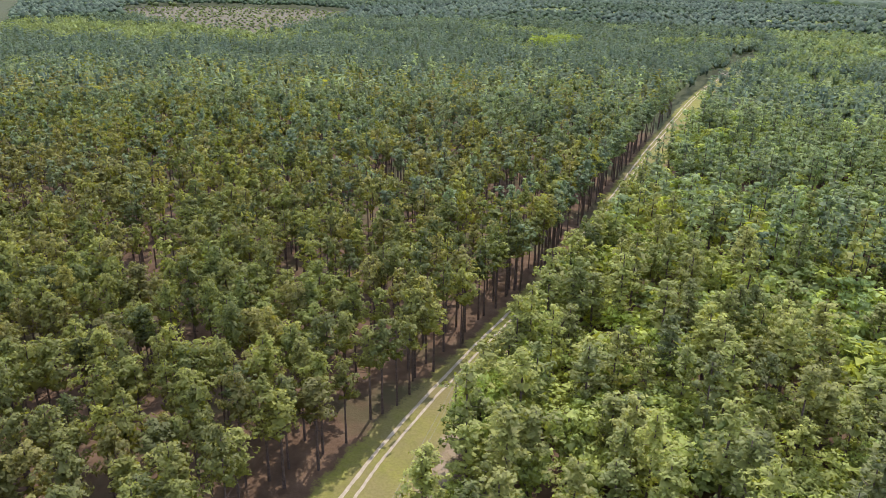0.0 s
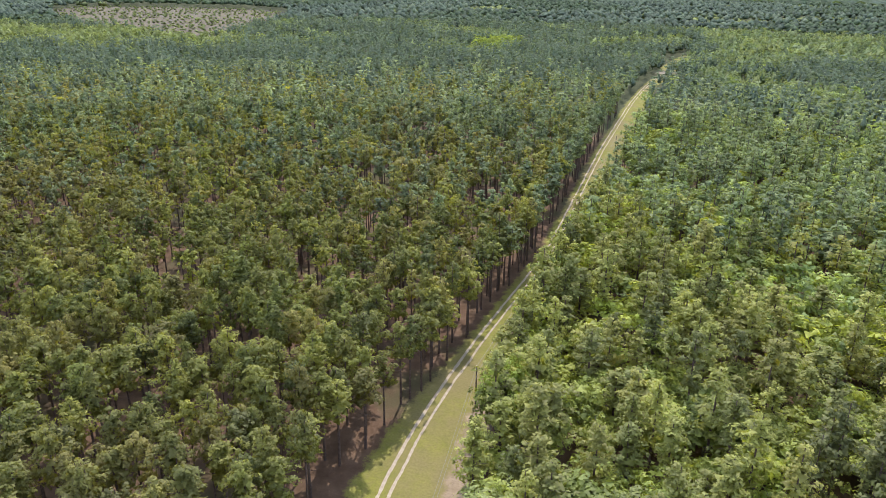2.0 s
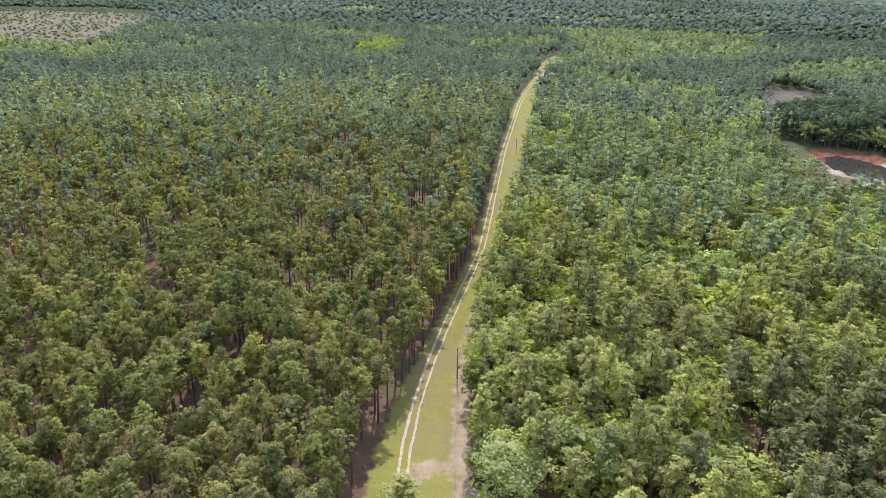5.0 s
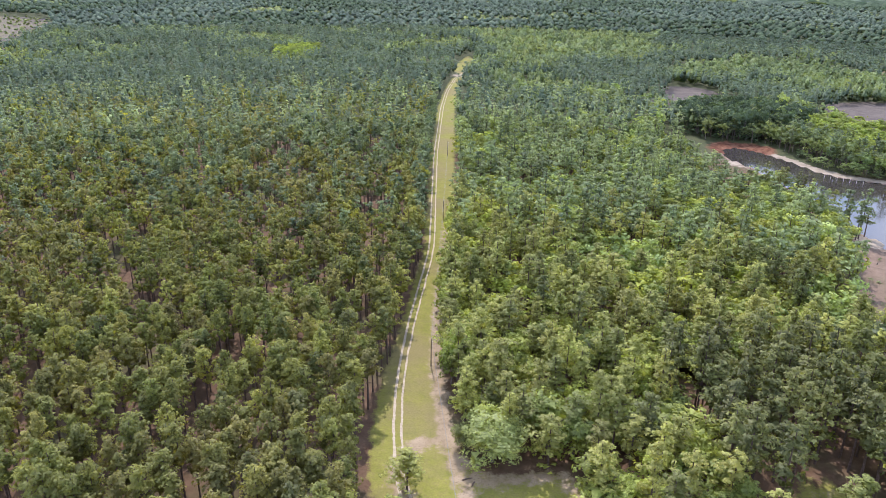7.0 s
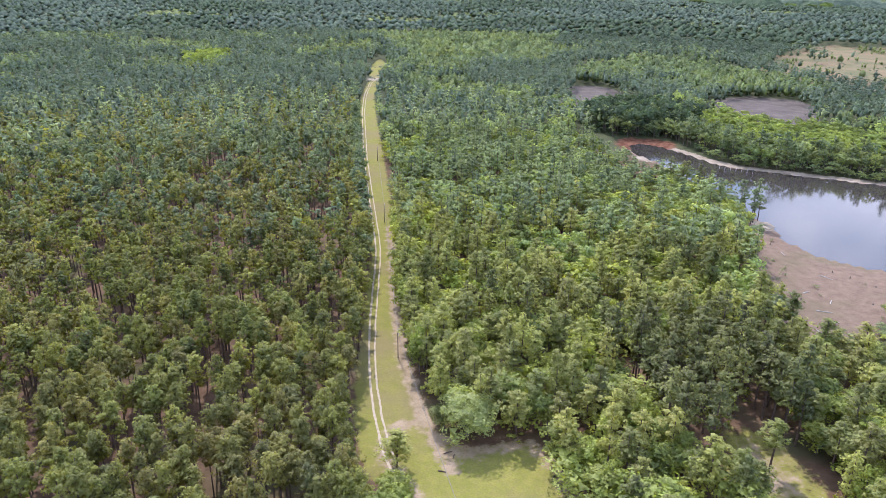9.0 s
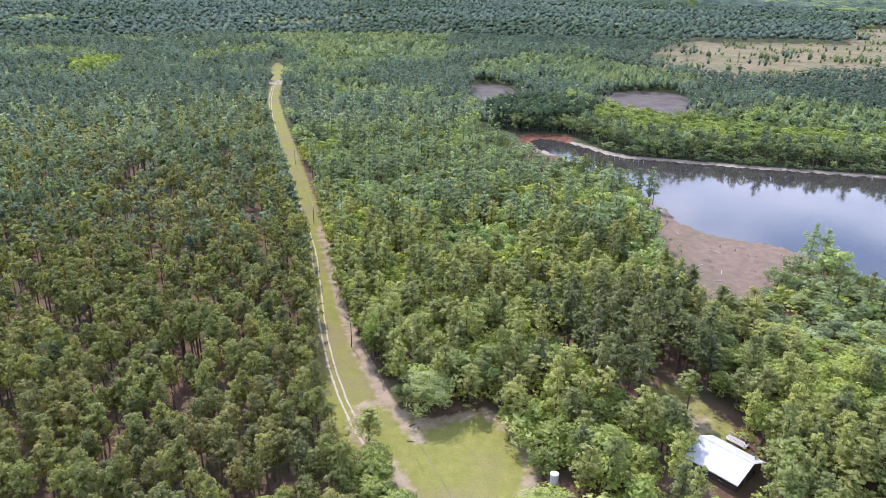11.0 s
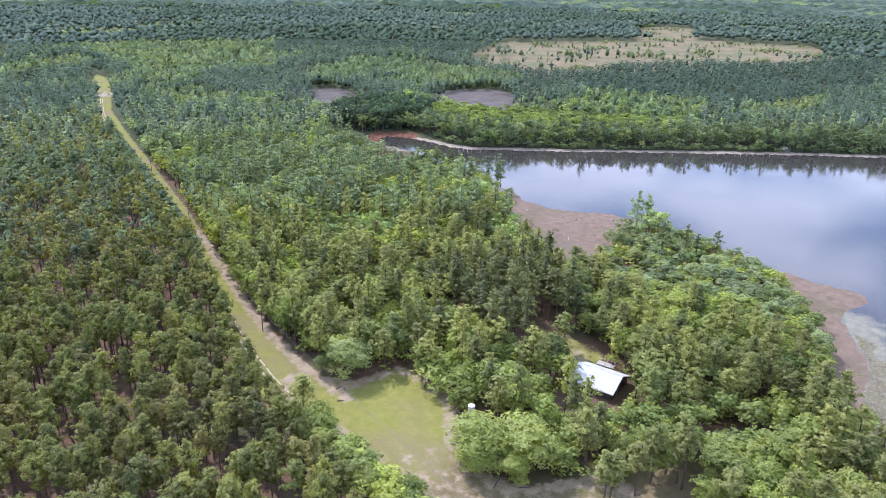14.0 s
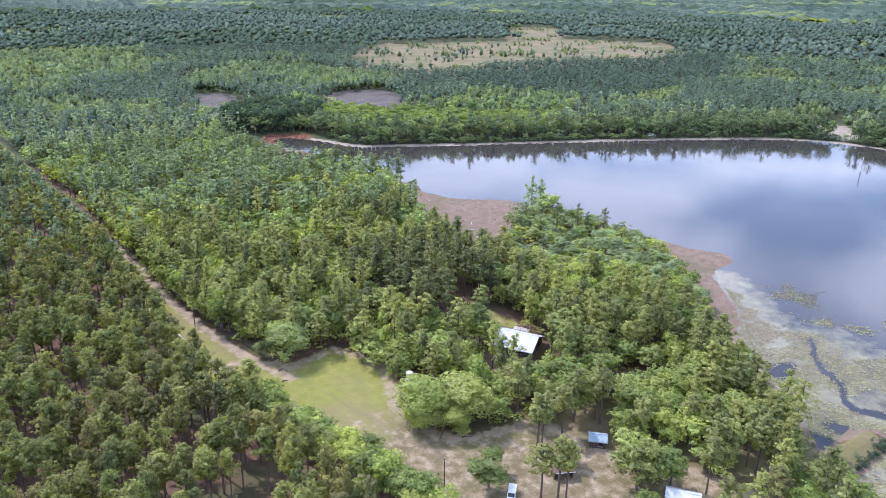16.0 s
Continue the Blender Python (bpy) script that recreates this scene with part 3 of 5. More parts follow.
def stand(name, label, category, points, crowns, trunks, leaf, bark, seed):
    """Many trees that nobody could count, as one thing."""
    rng = np.random.default_rng(seed)
    pick = rng.integers(0, len(crowns), len(points))
    tris, idx, tint = [], [], []
    for k in range(len(crowns)):
        p = points[pick == k]
        if not len(p):
            continue
        tn = rng.uniform(0, 1, len(p))
        for m, i in ((crowns[k], 0), (trunks[k] if trunks else None, 1)):
            if m is None:
                continue
            tris.append(spread(p, with_normals(m)).reshape(-1, 6, 3))
            idx.append(np.full(len(p) * len(m), i))
            tint.append(np.repeat(tn, len(m)))
    ob = new(name, soup(name, np.concatenate(tris), [leaf, bark], np.concatenate(idx), np.concatenate(tint)))
    return tagged(ob, label, category, kind="stuff")


def tree_kind(name, label, category, group, crowns, trunks, leaf, bark, points, seed):
    """Single trees: an Empty at the foot with trunk and crown."""
    rng = np.random.default_rng(seed)
    meshes = [(soup("trunk", t, [bark]), soup("crown", c, [leaf])) for c, t in zip(crowns, trunks)]
    for i, (x, y, z, turn, w, t) in enumerate(points):
        tm, cm = meshes[rng.integers(0, len(meshes))]
        top = new(name)
        top.matrix_world = Matrix.LocRotScale((x, y, z), Euler((0, 0, turn)), (w, w, t))
        tagged(top, label, category, group)
        for part_name, me in (("trunk", tm), ("crown", cm)):
            o = new(part_name, me)
            o.parent = top


def scatter(seed, x0, x1, y0, y1, step, jitter=0.42):
    rng = np.random.default_rng(seed)
    X, Y = np.meshgrid(np.arange(x0, x1, step), np.arange(y0, y1, step))
    X = X + rng.uniform(-jitter, jitter, X.shape) * step
    Y = Y + rng.uniform(-jitter, jitter, Y.shape) * step
    return X.ravel(), Y.ravel()


HUB = (-60.0, -60.0)


def in_wedge(x, y, near=0, far=1e9):
    """The stretch of country ahead: two wedges that open to the north and east."""
    r = np.hypot(x - HUB[0], y - HUB[1])
    a1, a2 = np.degrees(np.arctan2(x, y)), np.degrees(np.arctan2(x + 55, y + 90))
    a3 = np.degrees(np.arctan2(x + 120, y + 130))
    return ((a1 > -59) | (a2 > -42)) & (a3 < 78) & (y > 11 - 0.823 * (x + 109)) & (r >= near) & (r < far)


def open_ground(x, y, slack=0.0):
    """Where no tree stands: lake, mud, fields, lane, clearing and yards."""
    bad = np.zeros(len(x), bool)
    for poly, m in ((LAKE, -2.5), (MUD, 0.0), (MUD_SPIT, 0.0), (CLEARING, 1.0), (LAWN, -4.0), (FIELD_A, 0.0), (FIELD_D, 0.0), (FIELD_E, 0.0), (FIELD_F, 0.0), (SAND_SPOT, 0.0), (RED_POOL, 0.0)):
        bad |= inside_distance(x, y, poly) > m + slack
    for poly in (FIELD_B, FIELD_C):
        bad |= inside_distance(x, y, poly) + 10 * wavy(x, y, 17, 2) > 3 + slack
    lane = (x > road_x(y) - np.interp(y, [50, 80, 115], [6.0, 4.6, 2.3])) & (x < edge_x(y) + 2.6) & (y > 44) & (y < 655)
    drive = (np.abs(x - road_x(y)) < 5) & (y <= 46) & (y > -50)
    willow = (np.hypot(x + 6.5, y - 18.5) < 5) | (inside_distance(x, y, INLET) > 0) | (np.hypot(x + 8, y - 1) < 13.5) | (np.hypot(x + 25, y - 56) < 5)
    house = willow | (np.hypot(x - 29, y - 8) < 9.5) | (np.hypot(x - 24, y - 14) < 6) | (np.hypot(x - 36, y - 16) < 10) | (np.hypot(x - 17, y + 31) < 6) | (np.hypot(x - 0, y + 34) < 6)
    return bad | lane | drive | house


def placed(x, y, rng, w0, w1, t0, t1):
    n = len(x)
    return np.stack([x, y, height(x, y) - 0.05, rng.uniform(0, 6.28, n), rng.uniform(w0, w1, n), rng.uniform(t0, t1, n)], 1)


def nearest_first(x, y, hub, count):
    order = np.argsort(np.hypot(x - hub[0], y - hub[1]))
    return order[:count], order[count:]


R = np.random.default_rng(11)
PINE_FINE = [pine_crown(R, 92, 13, 0.31, 0.55) for _ in range(10)]
PINE_FINE_T = [pine_trunk(R, 6, 18, 9) for _ in range(10)]
PINE_NEAR = [pine_crown(R, 62, 7, 0.42, 0.55, fill=14) for _ in range(10)]
PINE_MID = [pine_crown(R, 38, 5, 0.57, 0.55, puff=0.7, fill=12) for _ in range(12)]
PINE_MID_T = [pine_trunk(R, 3) for _ in range(12)]
PINE_COARSE = [pine_crown(R, 22, 4, 0.74, 0.55, puff=0.8) for _ in range(12)]
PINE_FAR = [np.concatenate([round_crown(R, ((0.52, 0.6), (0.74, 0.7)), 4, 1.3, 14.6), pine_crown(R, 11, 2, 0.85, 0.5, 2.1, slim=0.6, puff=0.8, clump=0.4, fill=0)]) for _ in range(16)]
PINE_HORIZON = [np.concatenate([round_crown(R, ((0.5, 0.8), (0.76, 0.75)), 4, 1.9, 15.8), pine_crown(R, 6, 1, 1.3, 0.5, 2.1, slim=0.7, puff=0.8, clump=0.3, fill=0)[:3]]) for _ in range(16)]
WOOD_FINE = [pine_crown(R, 84, 12, 0.32, 0.36, 2.4, fill=22) for _ in range(10)]
WOOD_NEAR = [pine_crown(R, 66, 8, 0.4, 0.36, 2.4, fill=22) for _ in range(10)]
WOOD_MID = [pine_crown(R, 42, 5, 0.56, 0.36, 2.4, puff=0.7, fill=16) for _ in range(10)]
WOOD_COARSE = [pine_crown(R, 28, 4, 0.68, 0.36, 2.3, puff=0.8) for _ in range(10)]
BROAD_FINE = [broad_crown(R, 14, 112, 10, 0.335) for _ in range(10)]
BROAD_FINE_T = [broad_trunk(R, 6, 12, 6) for _ in range(10)]
BROAD_NEAR = [broad_crown(R, 13, 92, 8, 0.4) for _ in range(10)]
BROAD_MID = [broad_crown(R, 10, 46, 5, 0.62, puff=0.9, fill=2) for _ in range(12)]
BROAD_MID_T = [broad_trunk(R, 3) for _ in range(12)]
BROAD_COARSE = [broad_crown(R, 9, 30, 4, 0.74, puff=0.95) for _ in range(10)]
BROAD_FAR = [np.concatenate([round_crown(R, ((0.2, 0.75), (0.55, 0.9), (0.8, 0.55)), 5, 1.8, 9.6), broad_crown(R, 7, 11, 2, 0.85, 11.8, 3.1, 0.2, 1.0, 0.5, 0)]) for _ in range(16)]
BROAD_HORIZON = [np.concatenate([round_crown(R, ((0.2, 0.85), (0.75, 0.75)), 4, 2.4, 10.4), broad_crown(R, 4, 4, 1, 1.3, 11.8, 3.0, 0.2, 1.0, 0.3, 0)]) for _ in range(16)]
BRUSH = [broad_crown(R, 6, 16, 3, 0.85, 12, 4.4, 0.1, 0.9, 0.6, 2) for _ in range(8)]

# the pine plantation west of the track
x, y = scatter(21, -560, -44, -70, 420, 4.9)
keep = (x < road_x(y) - np.interp(y, [50, 80, 115], [6.0, 4.6, 2.3])) & in_wedge(x, y, 0, 400) & ~open_ground(x, y)
keep &= ~((y < 46) & (x > -51))
keep &= R.uniform(0, 1, len(x)) > 0.05 + 0.6 * (wavy(x, y, 13, 3) > 0.3)
x, y = x[keep], y[keep]
a, b = nearest_first(x, y, (-72, 42), 300)
P = placed(x, y, R, 0.86, 1.32, 0.86, 1.15)
tree_kind("pine_tree", "tall thin plantation pine with bare trunk and tufted olive-green crown", "pine tree", "plantation pines",
          PINE_FINE, PINE_FINE_T, M_PINE, M_BARK, P[a], 5)
# Haze by colour: the share of bluer needles grows away from the hub.
hazed = R.uniform(0, 1, len(b)) < np.clip((np.hypot(x[b] - HUB[0], y[b] - HUB[1]) - 165) / 250 - 0.15 * (x[b] < -150), 0, 0.9)
close = np.hypot(x[b] + 85, y[b] - 70) < 92
hazed &= ~close
away = np.hypot(x[b] - HUB[0], y[b] - HUB[1]) > 265
stand("near_pine_plantation", "olive-green plantation pines with bare dark trunks", "woodland", P[b][close], PINE_NEAR, PINE_FINE_T, M_PINE, M_BARK, 26)
stand("pine_plantation", "dense olive-green pine plantation with bare dark trunks", "woodland", P[b][~hazed & ~close & ~away], PINE_MID, PINE_MID_T, M_PINE, M_BARK, 6)
stand("pine_plantation", "dense olive-green pine plantation with bare dark trunks", "woodland", P[b][~hazed & ~close & away], PINE_COARSE, PINE_MID_T, M_PINE, M_BARK, 53)
# These pines are bluer to stand in for haze, not older.
old = P[b][hazed]
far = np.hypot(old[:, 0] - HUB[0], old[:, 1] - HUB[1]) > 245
stand("older_pine_plantation", "dense pine plantation, needles tinted blue-green for haze", "woodland", old[~far], PINE_MID, PINE_MID_T, M_PINE_HAZE, M_BARK, 16)
stand("older_pine_plantation", "dense pine plantation, needles tinted blue-green for haze", "woodland", old[far], PINE_COARSE, PINE_MID_T, M_PINE_HAZE, M_BARK, 36)

y = np.arange(96, 420, 3.6)
y = (y + R.uniform(-1.8, 1.8, len(y)))[R.uniform(0, 1, len(y)) < 0.72]
x = road_x(y) - R.uniform(2.8, 5.4, len(y))
P = placed(x, y, R, 1.0, 1.4, 0.9, 1.12)
stand("track_side_pines", "tall fuller pines along the track's edge", "woodland", P[y < 190], PINE_NEAR, PINE_FINE_T, M_PINE, M_BARK, 39)
# The farther row takes needles with haze in their colour.
stand("track_side_pines", "tall fuller pines along the track's edge", "woodland", P[y >= 190], PINE_MID, PINE_MID_T, M_PINE_HAZE, M_BARK, 40)

# mixed woods between the track and the lake
x, y = scatter(31, -52, 420, -90, 420, 5.3)
east = (x > edge_x(y) + 2.6) | (y < 46)
keep = east & ~((x < -30) & (y < 46)) & in_wedge(x, y, 0, 430) & ~open_ground(x, y) & (inside_distance(x, y, LAKE) < -4)
x, y = x[keep], y[keep]
keep = ~((x > 42) & (y < -66))
x, y = x[keep], y[keep]
thin = (y < -12) & (x > 8) & (x < 60)
keep = ~thin | (R.uniform(0, 1, len(x)) < 0.42)
x, y = x[keep], y[keep]
kind = 0.04 + R.uniform(0, 1, len(x)) + 0.42 * wavy(x, y, 26, 2) + np.where((x > 95) & (y < 100), 0.45, 0)
deep = np.hypot((x - 38) / 22, (y - 66) / 27) + 0.25 * wavy(x, y, 9, 5) < 1
P = placed(x[deep], y[deep], R, 1.0, 1.5, 0.85, 1.3)
stand("deep_green_pines", "tall deep green pines standing close in the mixed woods", "woodland", P, WOOD_NEAR, PINE_FINE_T, M_DEEP, M_BARK, 27)
pines, broads = (kind < 0.5) & ~deep, (kind >= 0.5) & ~deep


def lower_by_inlet(P):
    """Younger, lower trees stand before the inlet."""
    P[:, 5] *= 1 - 0.38 * np.clip(1.6 - np.hypot((P[:, 0] - 100) / 26, (P[:, 1] - 262) / 40), 0, 1)


a, b = nearest_first(x[pines], y[pines], (-5, 55), 300)
P = placed(x[pines], y[pines], R, 1.0, 1.55, 0.72, 1.2)
lower_by_inlet(P)
P[:, 5] *= np.where((P[:, 0] > 95) & (P[:, 1] < 100), 0.5, 1.0)
P[:, 5] *= np.where((P[:, 0] > 66) & (P[:, 0] < 112) & (P[:, 1] > 42) & (P[:, 1] < 92), 0.68, 1.0)
tree_kind("woods_pine", "grey-green pine rising out of mixed woods", "pine tree", "pines of the mixed woods",
          WOOD_FINE, PINE_FINE_T, M_WOODS_PINE, M_BARK, P[a], 7)
close = np.hypot(P[b][:, 0] - 22, P[b][:, 1] - 15) < 105
stand("near_woods_pines", "grey-green pines in the mixed woods", "woodland", P[b][close], WOOD_NEAR, PINE_MID_T, M_WOODS_PINE, M_BARK, 28)
# With distance more pines get needles that are tinted to imitate haze.
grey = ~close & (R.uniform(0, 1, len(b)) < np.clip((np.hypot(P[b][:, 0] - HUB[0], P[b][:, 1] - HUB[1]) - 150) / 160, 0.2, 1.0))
stand("mixed_woods_pines", "grey-green pines of the mixed woods", "woodland", P[b][~close & ~grey], WOOD_MID, PINE_MID_T, M_WOODS_PINE, M_BARK, 8)
stand("mixed_woods_grey_pines", "pines of the mixed woods, tinted blue-grey for haze", "woodland", P[b][grey], WOOD_MID, PINE_MID_T, M_WOODS_HAZE, M_BARK, 29)
a, b = nearest_first(x[broads], y[broads], (2, 15), 300)
P = placed(x[broads], y[broads], R, 0.95, 1.5, 0.55, 1.1)
big = R.uniform(0, 1, len(P)) < 0.18
P[:, 4] *= np.where(big, 1.3, 1.0)
P[:, 5] *= np.where(big, 1.15, 1.0)
lower_by_inlet(P)
P[:, 5] *= np.where((P[:, 0] > 95) & (P[:, 1] < 100), 0.58, 1.0)
P[:, 5] *= np.where((P[:, 0] > 66) & (P[:, 0] < 112) & (P[:, 1] > 42) & (P[:, 1] < 92), 0.72, 1.0)
P[:, 4] *= np.where((P[:, 0] > 95) & (P[:, 1] < 100), 0.8, 1.0)
tree_kind("broadleaf_tree", "bright green broadleaf tree with rounded spreading crown", "tree", "broadleaf trees of the mixed woods",
          BROAD_FINE, BROAD_FINE_T, M_BROAD, M_BARK_GREY, P[a], 9)
# Haze fade in colour: the dulled share rises away from the hub.
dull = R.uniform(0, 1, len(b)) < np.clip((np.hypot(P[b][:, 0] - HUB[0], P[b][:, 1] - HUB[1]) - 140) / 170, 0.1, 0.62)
sunny = (wavy(P[b][:, 0], P[b][:, 1], 26, 12) + 0.9 * np.clip(1 - (P[b][:, 0] - edge_x(P[b][:, 1])) / 38, 0, 1) * (P[b][:, 1] > 75) + R.normal(0, 0.3, len(b)) - np.clip((np.hypot(P[b][:, 0] - HUB[0], P[b][:, 1] - HUB[1]) - 250) / 350, 0, 0.5)) > 0.42
shore = (P[b][:, 0] > 62) & (P[b][:, 1] < 112) & (R.uniform(0, 1, len(b)) < 0.72)
close = (np.hypot(P[b][:, 0] - 22, P[b][:, 1] - 8) < 112) & ~shore
dull &= ~close & ~shore
sunny &= ~shore
stand("pale_shore_woods", "silvery green broadleaf trees near the lake", "woodland", P[b][shore], BROAD_NEAR, BROAD_MID_T, M_PALE, M_BARK_GREY, 43)
stand("near_broadleaf_woods", "bright green broadleaf trees in the mixed woods", "woodland", P[b][close], BROAD_NEAR, BROAD_MID_T, M_BROAD, M_BARK_GREY, 20)
stand("mixed_woods_broadleaf", "bright green broadleaf trees of the mixed woods", "woodland", P[b][~dull & ~close & ~sunny & ~shore], BROAD_MID, BROAD_MID_T, M_BROAD, M_BARK_GREY, 10)
stand("young_leafy_woods", "yellow-green young broadleaf trees beside the track", "woodland", P[b][~close & sunny], BROAD_MID, BROAD_MID_T, M_SUNNY, M_BARK_GREY, 37)
stand("mixed_woods_dull_trees", "broadleaf trees of the mixed woods, colour dulled for haze", "woodland", P[b][dull & ~sunny], BROAD_MID, BROAD_MID_T, M_BROAD_HAZE, M_BARK_GREY, 17)
ey = np.arange(84, 215, 3.4) + R.uniform(-1.5, 1.5, len(np.arange(84, 215, 3.4)))
P = placed(edge_x(ey) + R.uniform(2.2, 5.5, len(ey)), ey, R, 1.0, 1.45, 1.0, 1.4)
leafy = R.uniform(0, 1, len(ey)) < 0.55
stand("verge_woods", "tall leafy trees at the woods' edge beside the track", "woodland", P[leafy], BROAD_NEAR, BROAD_MID_T, M_BROAD, M_BARK_GREY, 51)
stand("verge_pines", "tall grey-green pines at the woods' edge beside the track", "woodland", P[~leafy] * np.array([1, 1, 1, 1, 1, 0.82]), WOOD_NEAR, PINE_FINE_T, M_WOODS_PINE, M_BARK, 52)
bx, by = scatter(33, -40, 240, -60, 330, 5.6, 0.5)
keep = ((bx > edge_x(by) + 2.0) | (by < 46)) & ~((bx < -30) & (by < 46)) & in_wedge(bx, by, 0, 330) & ~open_ground(bx, by) & (inside_distance(bx, by, LAKE) < -4)
keep &= ~((np.hypot((bx - 38) / 21, (by - 66) / 26) < 1) & (R.uniform(0, 1, len(bx)) < 0.8))
keep &= ~((by < -12) & (bx > 8) & (bx < 60) & (R.uniform(0, 1, len(bx)) < 0.8))
P = placed(bx[keep], by[keep], R, 0.5, 0.8, 0.25, 0.5)
stand("understory_brush", "leafy green brush under the mixed woods", "shrubs", P, BRUSH, None, M_SUNNY, M_BARK_GREY, 18)

# low scrub creeping out over the drying mud
bx, by = scatter(34, 70, 150, 70, 215, 3.4, 0.5)
d = inside_distance(bx, by, MUD)
keep = (d > -1) & (inside_distance(bx, by, LAKE) < -6) & (R.uniform(0, 1, len(bx)) < np.clip(0.75 - d / 16, 0.02, 0.75))
stand("mud_scrub", "low olive bushes on drying lake mud", "shrubs", placed(bx[keep], by[keep], R, 0.15, 0.38, 0.06, 0.17), BRUSH, None, M_LEAFY, M_BARK_GREY, 44)

# dark brush along the foot of the dam
bx = R.uniform(46, 80, 90)
by = np.interp(bx, [46, 54, 66, 80], [-79.5, -80, -81, -81]) + R.normal(0, 0.7, 90)
stand("dam_brush", "dark low brush along the dam's foot", "shrubs", placed(bx, by, R, 0.12, 0.3, 0.06, 0.14), BRUSH, None, M_GROVE, M_BARK_GREY, 46)

# farther woods
x, y = scatter(41, -760, 1000, -60, 960, 6.7)
x2, y2 = scatter(42, -960, 1200, -60, 1160, 8.8)
keep, keep2 = in_wedge(x, y, 400, 760), in_wedge(x2, y2, 760, 1090)
outer = np.concatenate([np.zeros(keep.sum(), bool), np.ones(keep2.sum(), bool)])
x, y = np.concatenate([x[keep], x2[keep2]]), np.concatenate([y[keep], y2[keep2]])
keep = np.ones(len(x), bool) & ~(open_ground(x, y) & ((inside_distance(x, y, FIELD_A) < 0) | (R.uniform(0, 1, len(x)) > 0.03 + 0.35 * (wavy(x, y, 40, 5) > 0.45))))
keep &= inside_distance(x, y, LAKE) < -4
keep &= ~((x > -52) & in_wedge(x, y, 0, 430))
keep &= ~((inside_distance(x, y, LAKE) > -34) & (x + y > 330))
x, y, outer = x[keep], y[keep], outer[keep]
west = (x < road_x(y)) & (y < 640)
band = inside_distance(x, y, BRIGHT_BAND) > 0
patchy = wavy(x, y, 60, 5) + 0.5 * wavy(x, y, 17, 6)
bright = ((patchy > 0.72) & ~west) | band | (np.hypot((x + 200) / 24, (y - 735) / 50) < 1)
leafy_zone = np.maximum.reduce([inside_distance(x, y, z) for z in LEAFY_ZONES]) > 0
dark_zone = np.maximum.reduce([inside_distance(x, y, z) for z in DARK_ZONES]) > 0
bright &= ~(dark_zone | leafy_zone) | band
bright |= (np.hypot((x + 640) / 230, (y - 610) / 95) + 0.35 * wavy(x, y, 30, 2) + R.normal(0, 0.15, len(x)) < 1)
bright |= (inside_distance(x, y, LEAFY_ZONES[2]) > 0) & (wavy(x, y, 38, 3) + R.normal(0, 0.35, len(x)) > 0.3)
leafy = ~bright & ~west & ~dark_zone & (leafy_zone | (patchy > 0.25))
olive = west & ~bright & (R.uniform(0, 1, len(x)) < np.clip((620 - np.hypot(x - HUB[0], y - HUB[1])) / 220, 0, 1))
P = placed(x, y, R, 1.15, 1.6, 0.7, 1.0)
P[:, 4] *= np.where(outer, 1.28, 1.0)
P[:, 4] *= np.where(leafy, R.uniform(0.85, 1.3, len(x)), np.where(dark_zone & ~bright, 1.15, 1.05))
P[:, 5] = np.where(dark_zone & ~bright, R.uniform(0.66, 0.78, len(x)), P[:, 5] * np.where(leafy, R.uniform(0.8, 1.2, len(x)), 1.0))
P[:, 5] *= np.where(bright & band, 0.85, np.where(bright | leafy, 1.3, 1.0)) * (1 + 0.12 * wavy(x, y, 45, 9))
rest = ~bright & ~leafy & ~olive & ~dark_zone
# Woods step to bluer colours with distance, which paints the haze.
nearer = R.uniform(0, 1, len(x)) < np.clip((610 - np.hypot(x - HUB[0], y - HUB[1])) / 240, 0, 1)
stand("grey_pine_woods", "pine woods beyond the lake, tinted grey-green for haze", "woodland", P[rest & nearer], PINE_FAR, None, M_WOODS_HAZE, M_BARK, 41)
stand("dull_leafy_woods", "broadleaf woods beyond the lake, colour dulled for haze", "woodland", P[leafy & nearer], BROAD_COARSE, None, M_BROAD_HAZE, M_BARK, 42)
rest, leafy = rest & ~nearer, leafy & ~nearer
stand("dark_pine_stand", "dark even stand of young pines", "woodland", P[dark_zone & ~bright & ~olive], PINE_FAR, None, M_DARK, M_BARK, 30)
stand("far_pine_woods", "distant pine woods, tinted blue-green for haze", "woodland", P[rest], PINE_FAR, None, M_FAR, M_BARK, 12)
# Olive gives way to haze-blue needles farther from the hub.
warm = olive & (R.uniform(0, 1, len(x)) < np.clip((600 - np.hypot(x - HUB[0], y - HUB[1])) / 220, 0, 0.5))
stand("far_plantation", "distant olive-green pine plantation", "woodland", P[olive & warm], PINE_FAR, None, M_PINE, M_BARK, 54)
stand("far_plantation", "distant pine plantation, tinted blue-green for haze", "woodland", P[olive & ~warm], PINE_FAR, None, M_PINE_HAZE, M_BARK, 14)
stand("far_leafy_woods", "distant green broadleaf woods", "woodland", P[leafy], BROAD_FAR, None, M_LEAFY, M_BARK, 15)
glade = band | (np.hypot((x + 200) / 30, (y - 735) / 60) < 1)
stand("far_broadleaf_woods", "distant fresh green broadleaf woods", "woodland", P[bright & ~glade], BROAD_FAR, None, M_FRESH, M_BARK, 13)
stand("bright_glade", "bright yellow-green young trees", "woodland", P[bright & glade], BROAD_COARSE, None, M_BRIGHT, M_BARK, 19)

x, y = scatter(51, 120, 640, 20, 420, 4.6)
d = inside_distance(x, y, LAKE)
keep = (d < -2.0) & (d > -36) & (x + y > 330) & ~open_ground(x, y) & ~((x < 160) & (y < 340)) & (np.degrees(np.arctan2(x + 120, y + 130)) < 78)
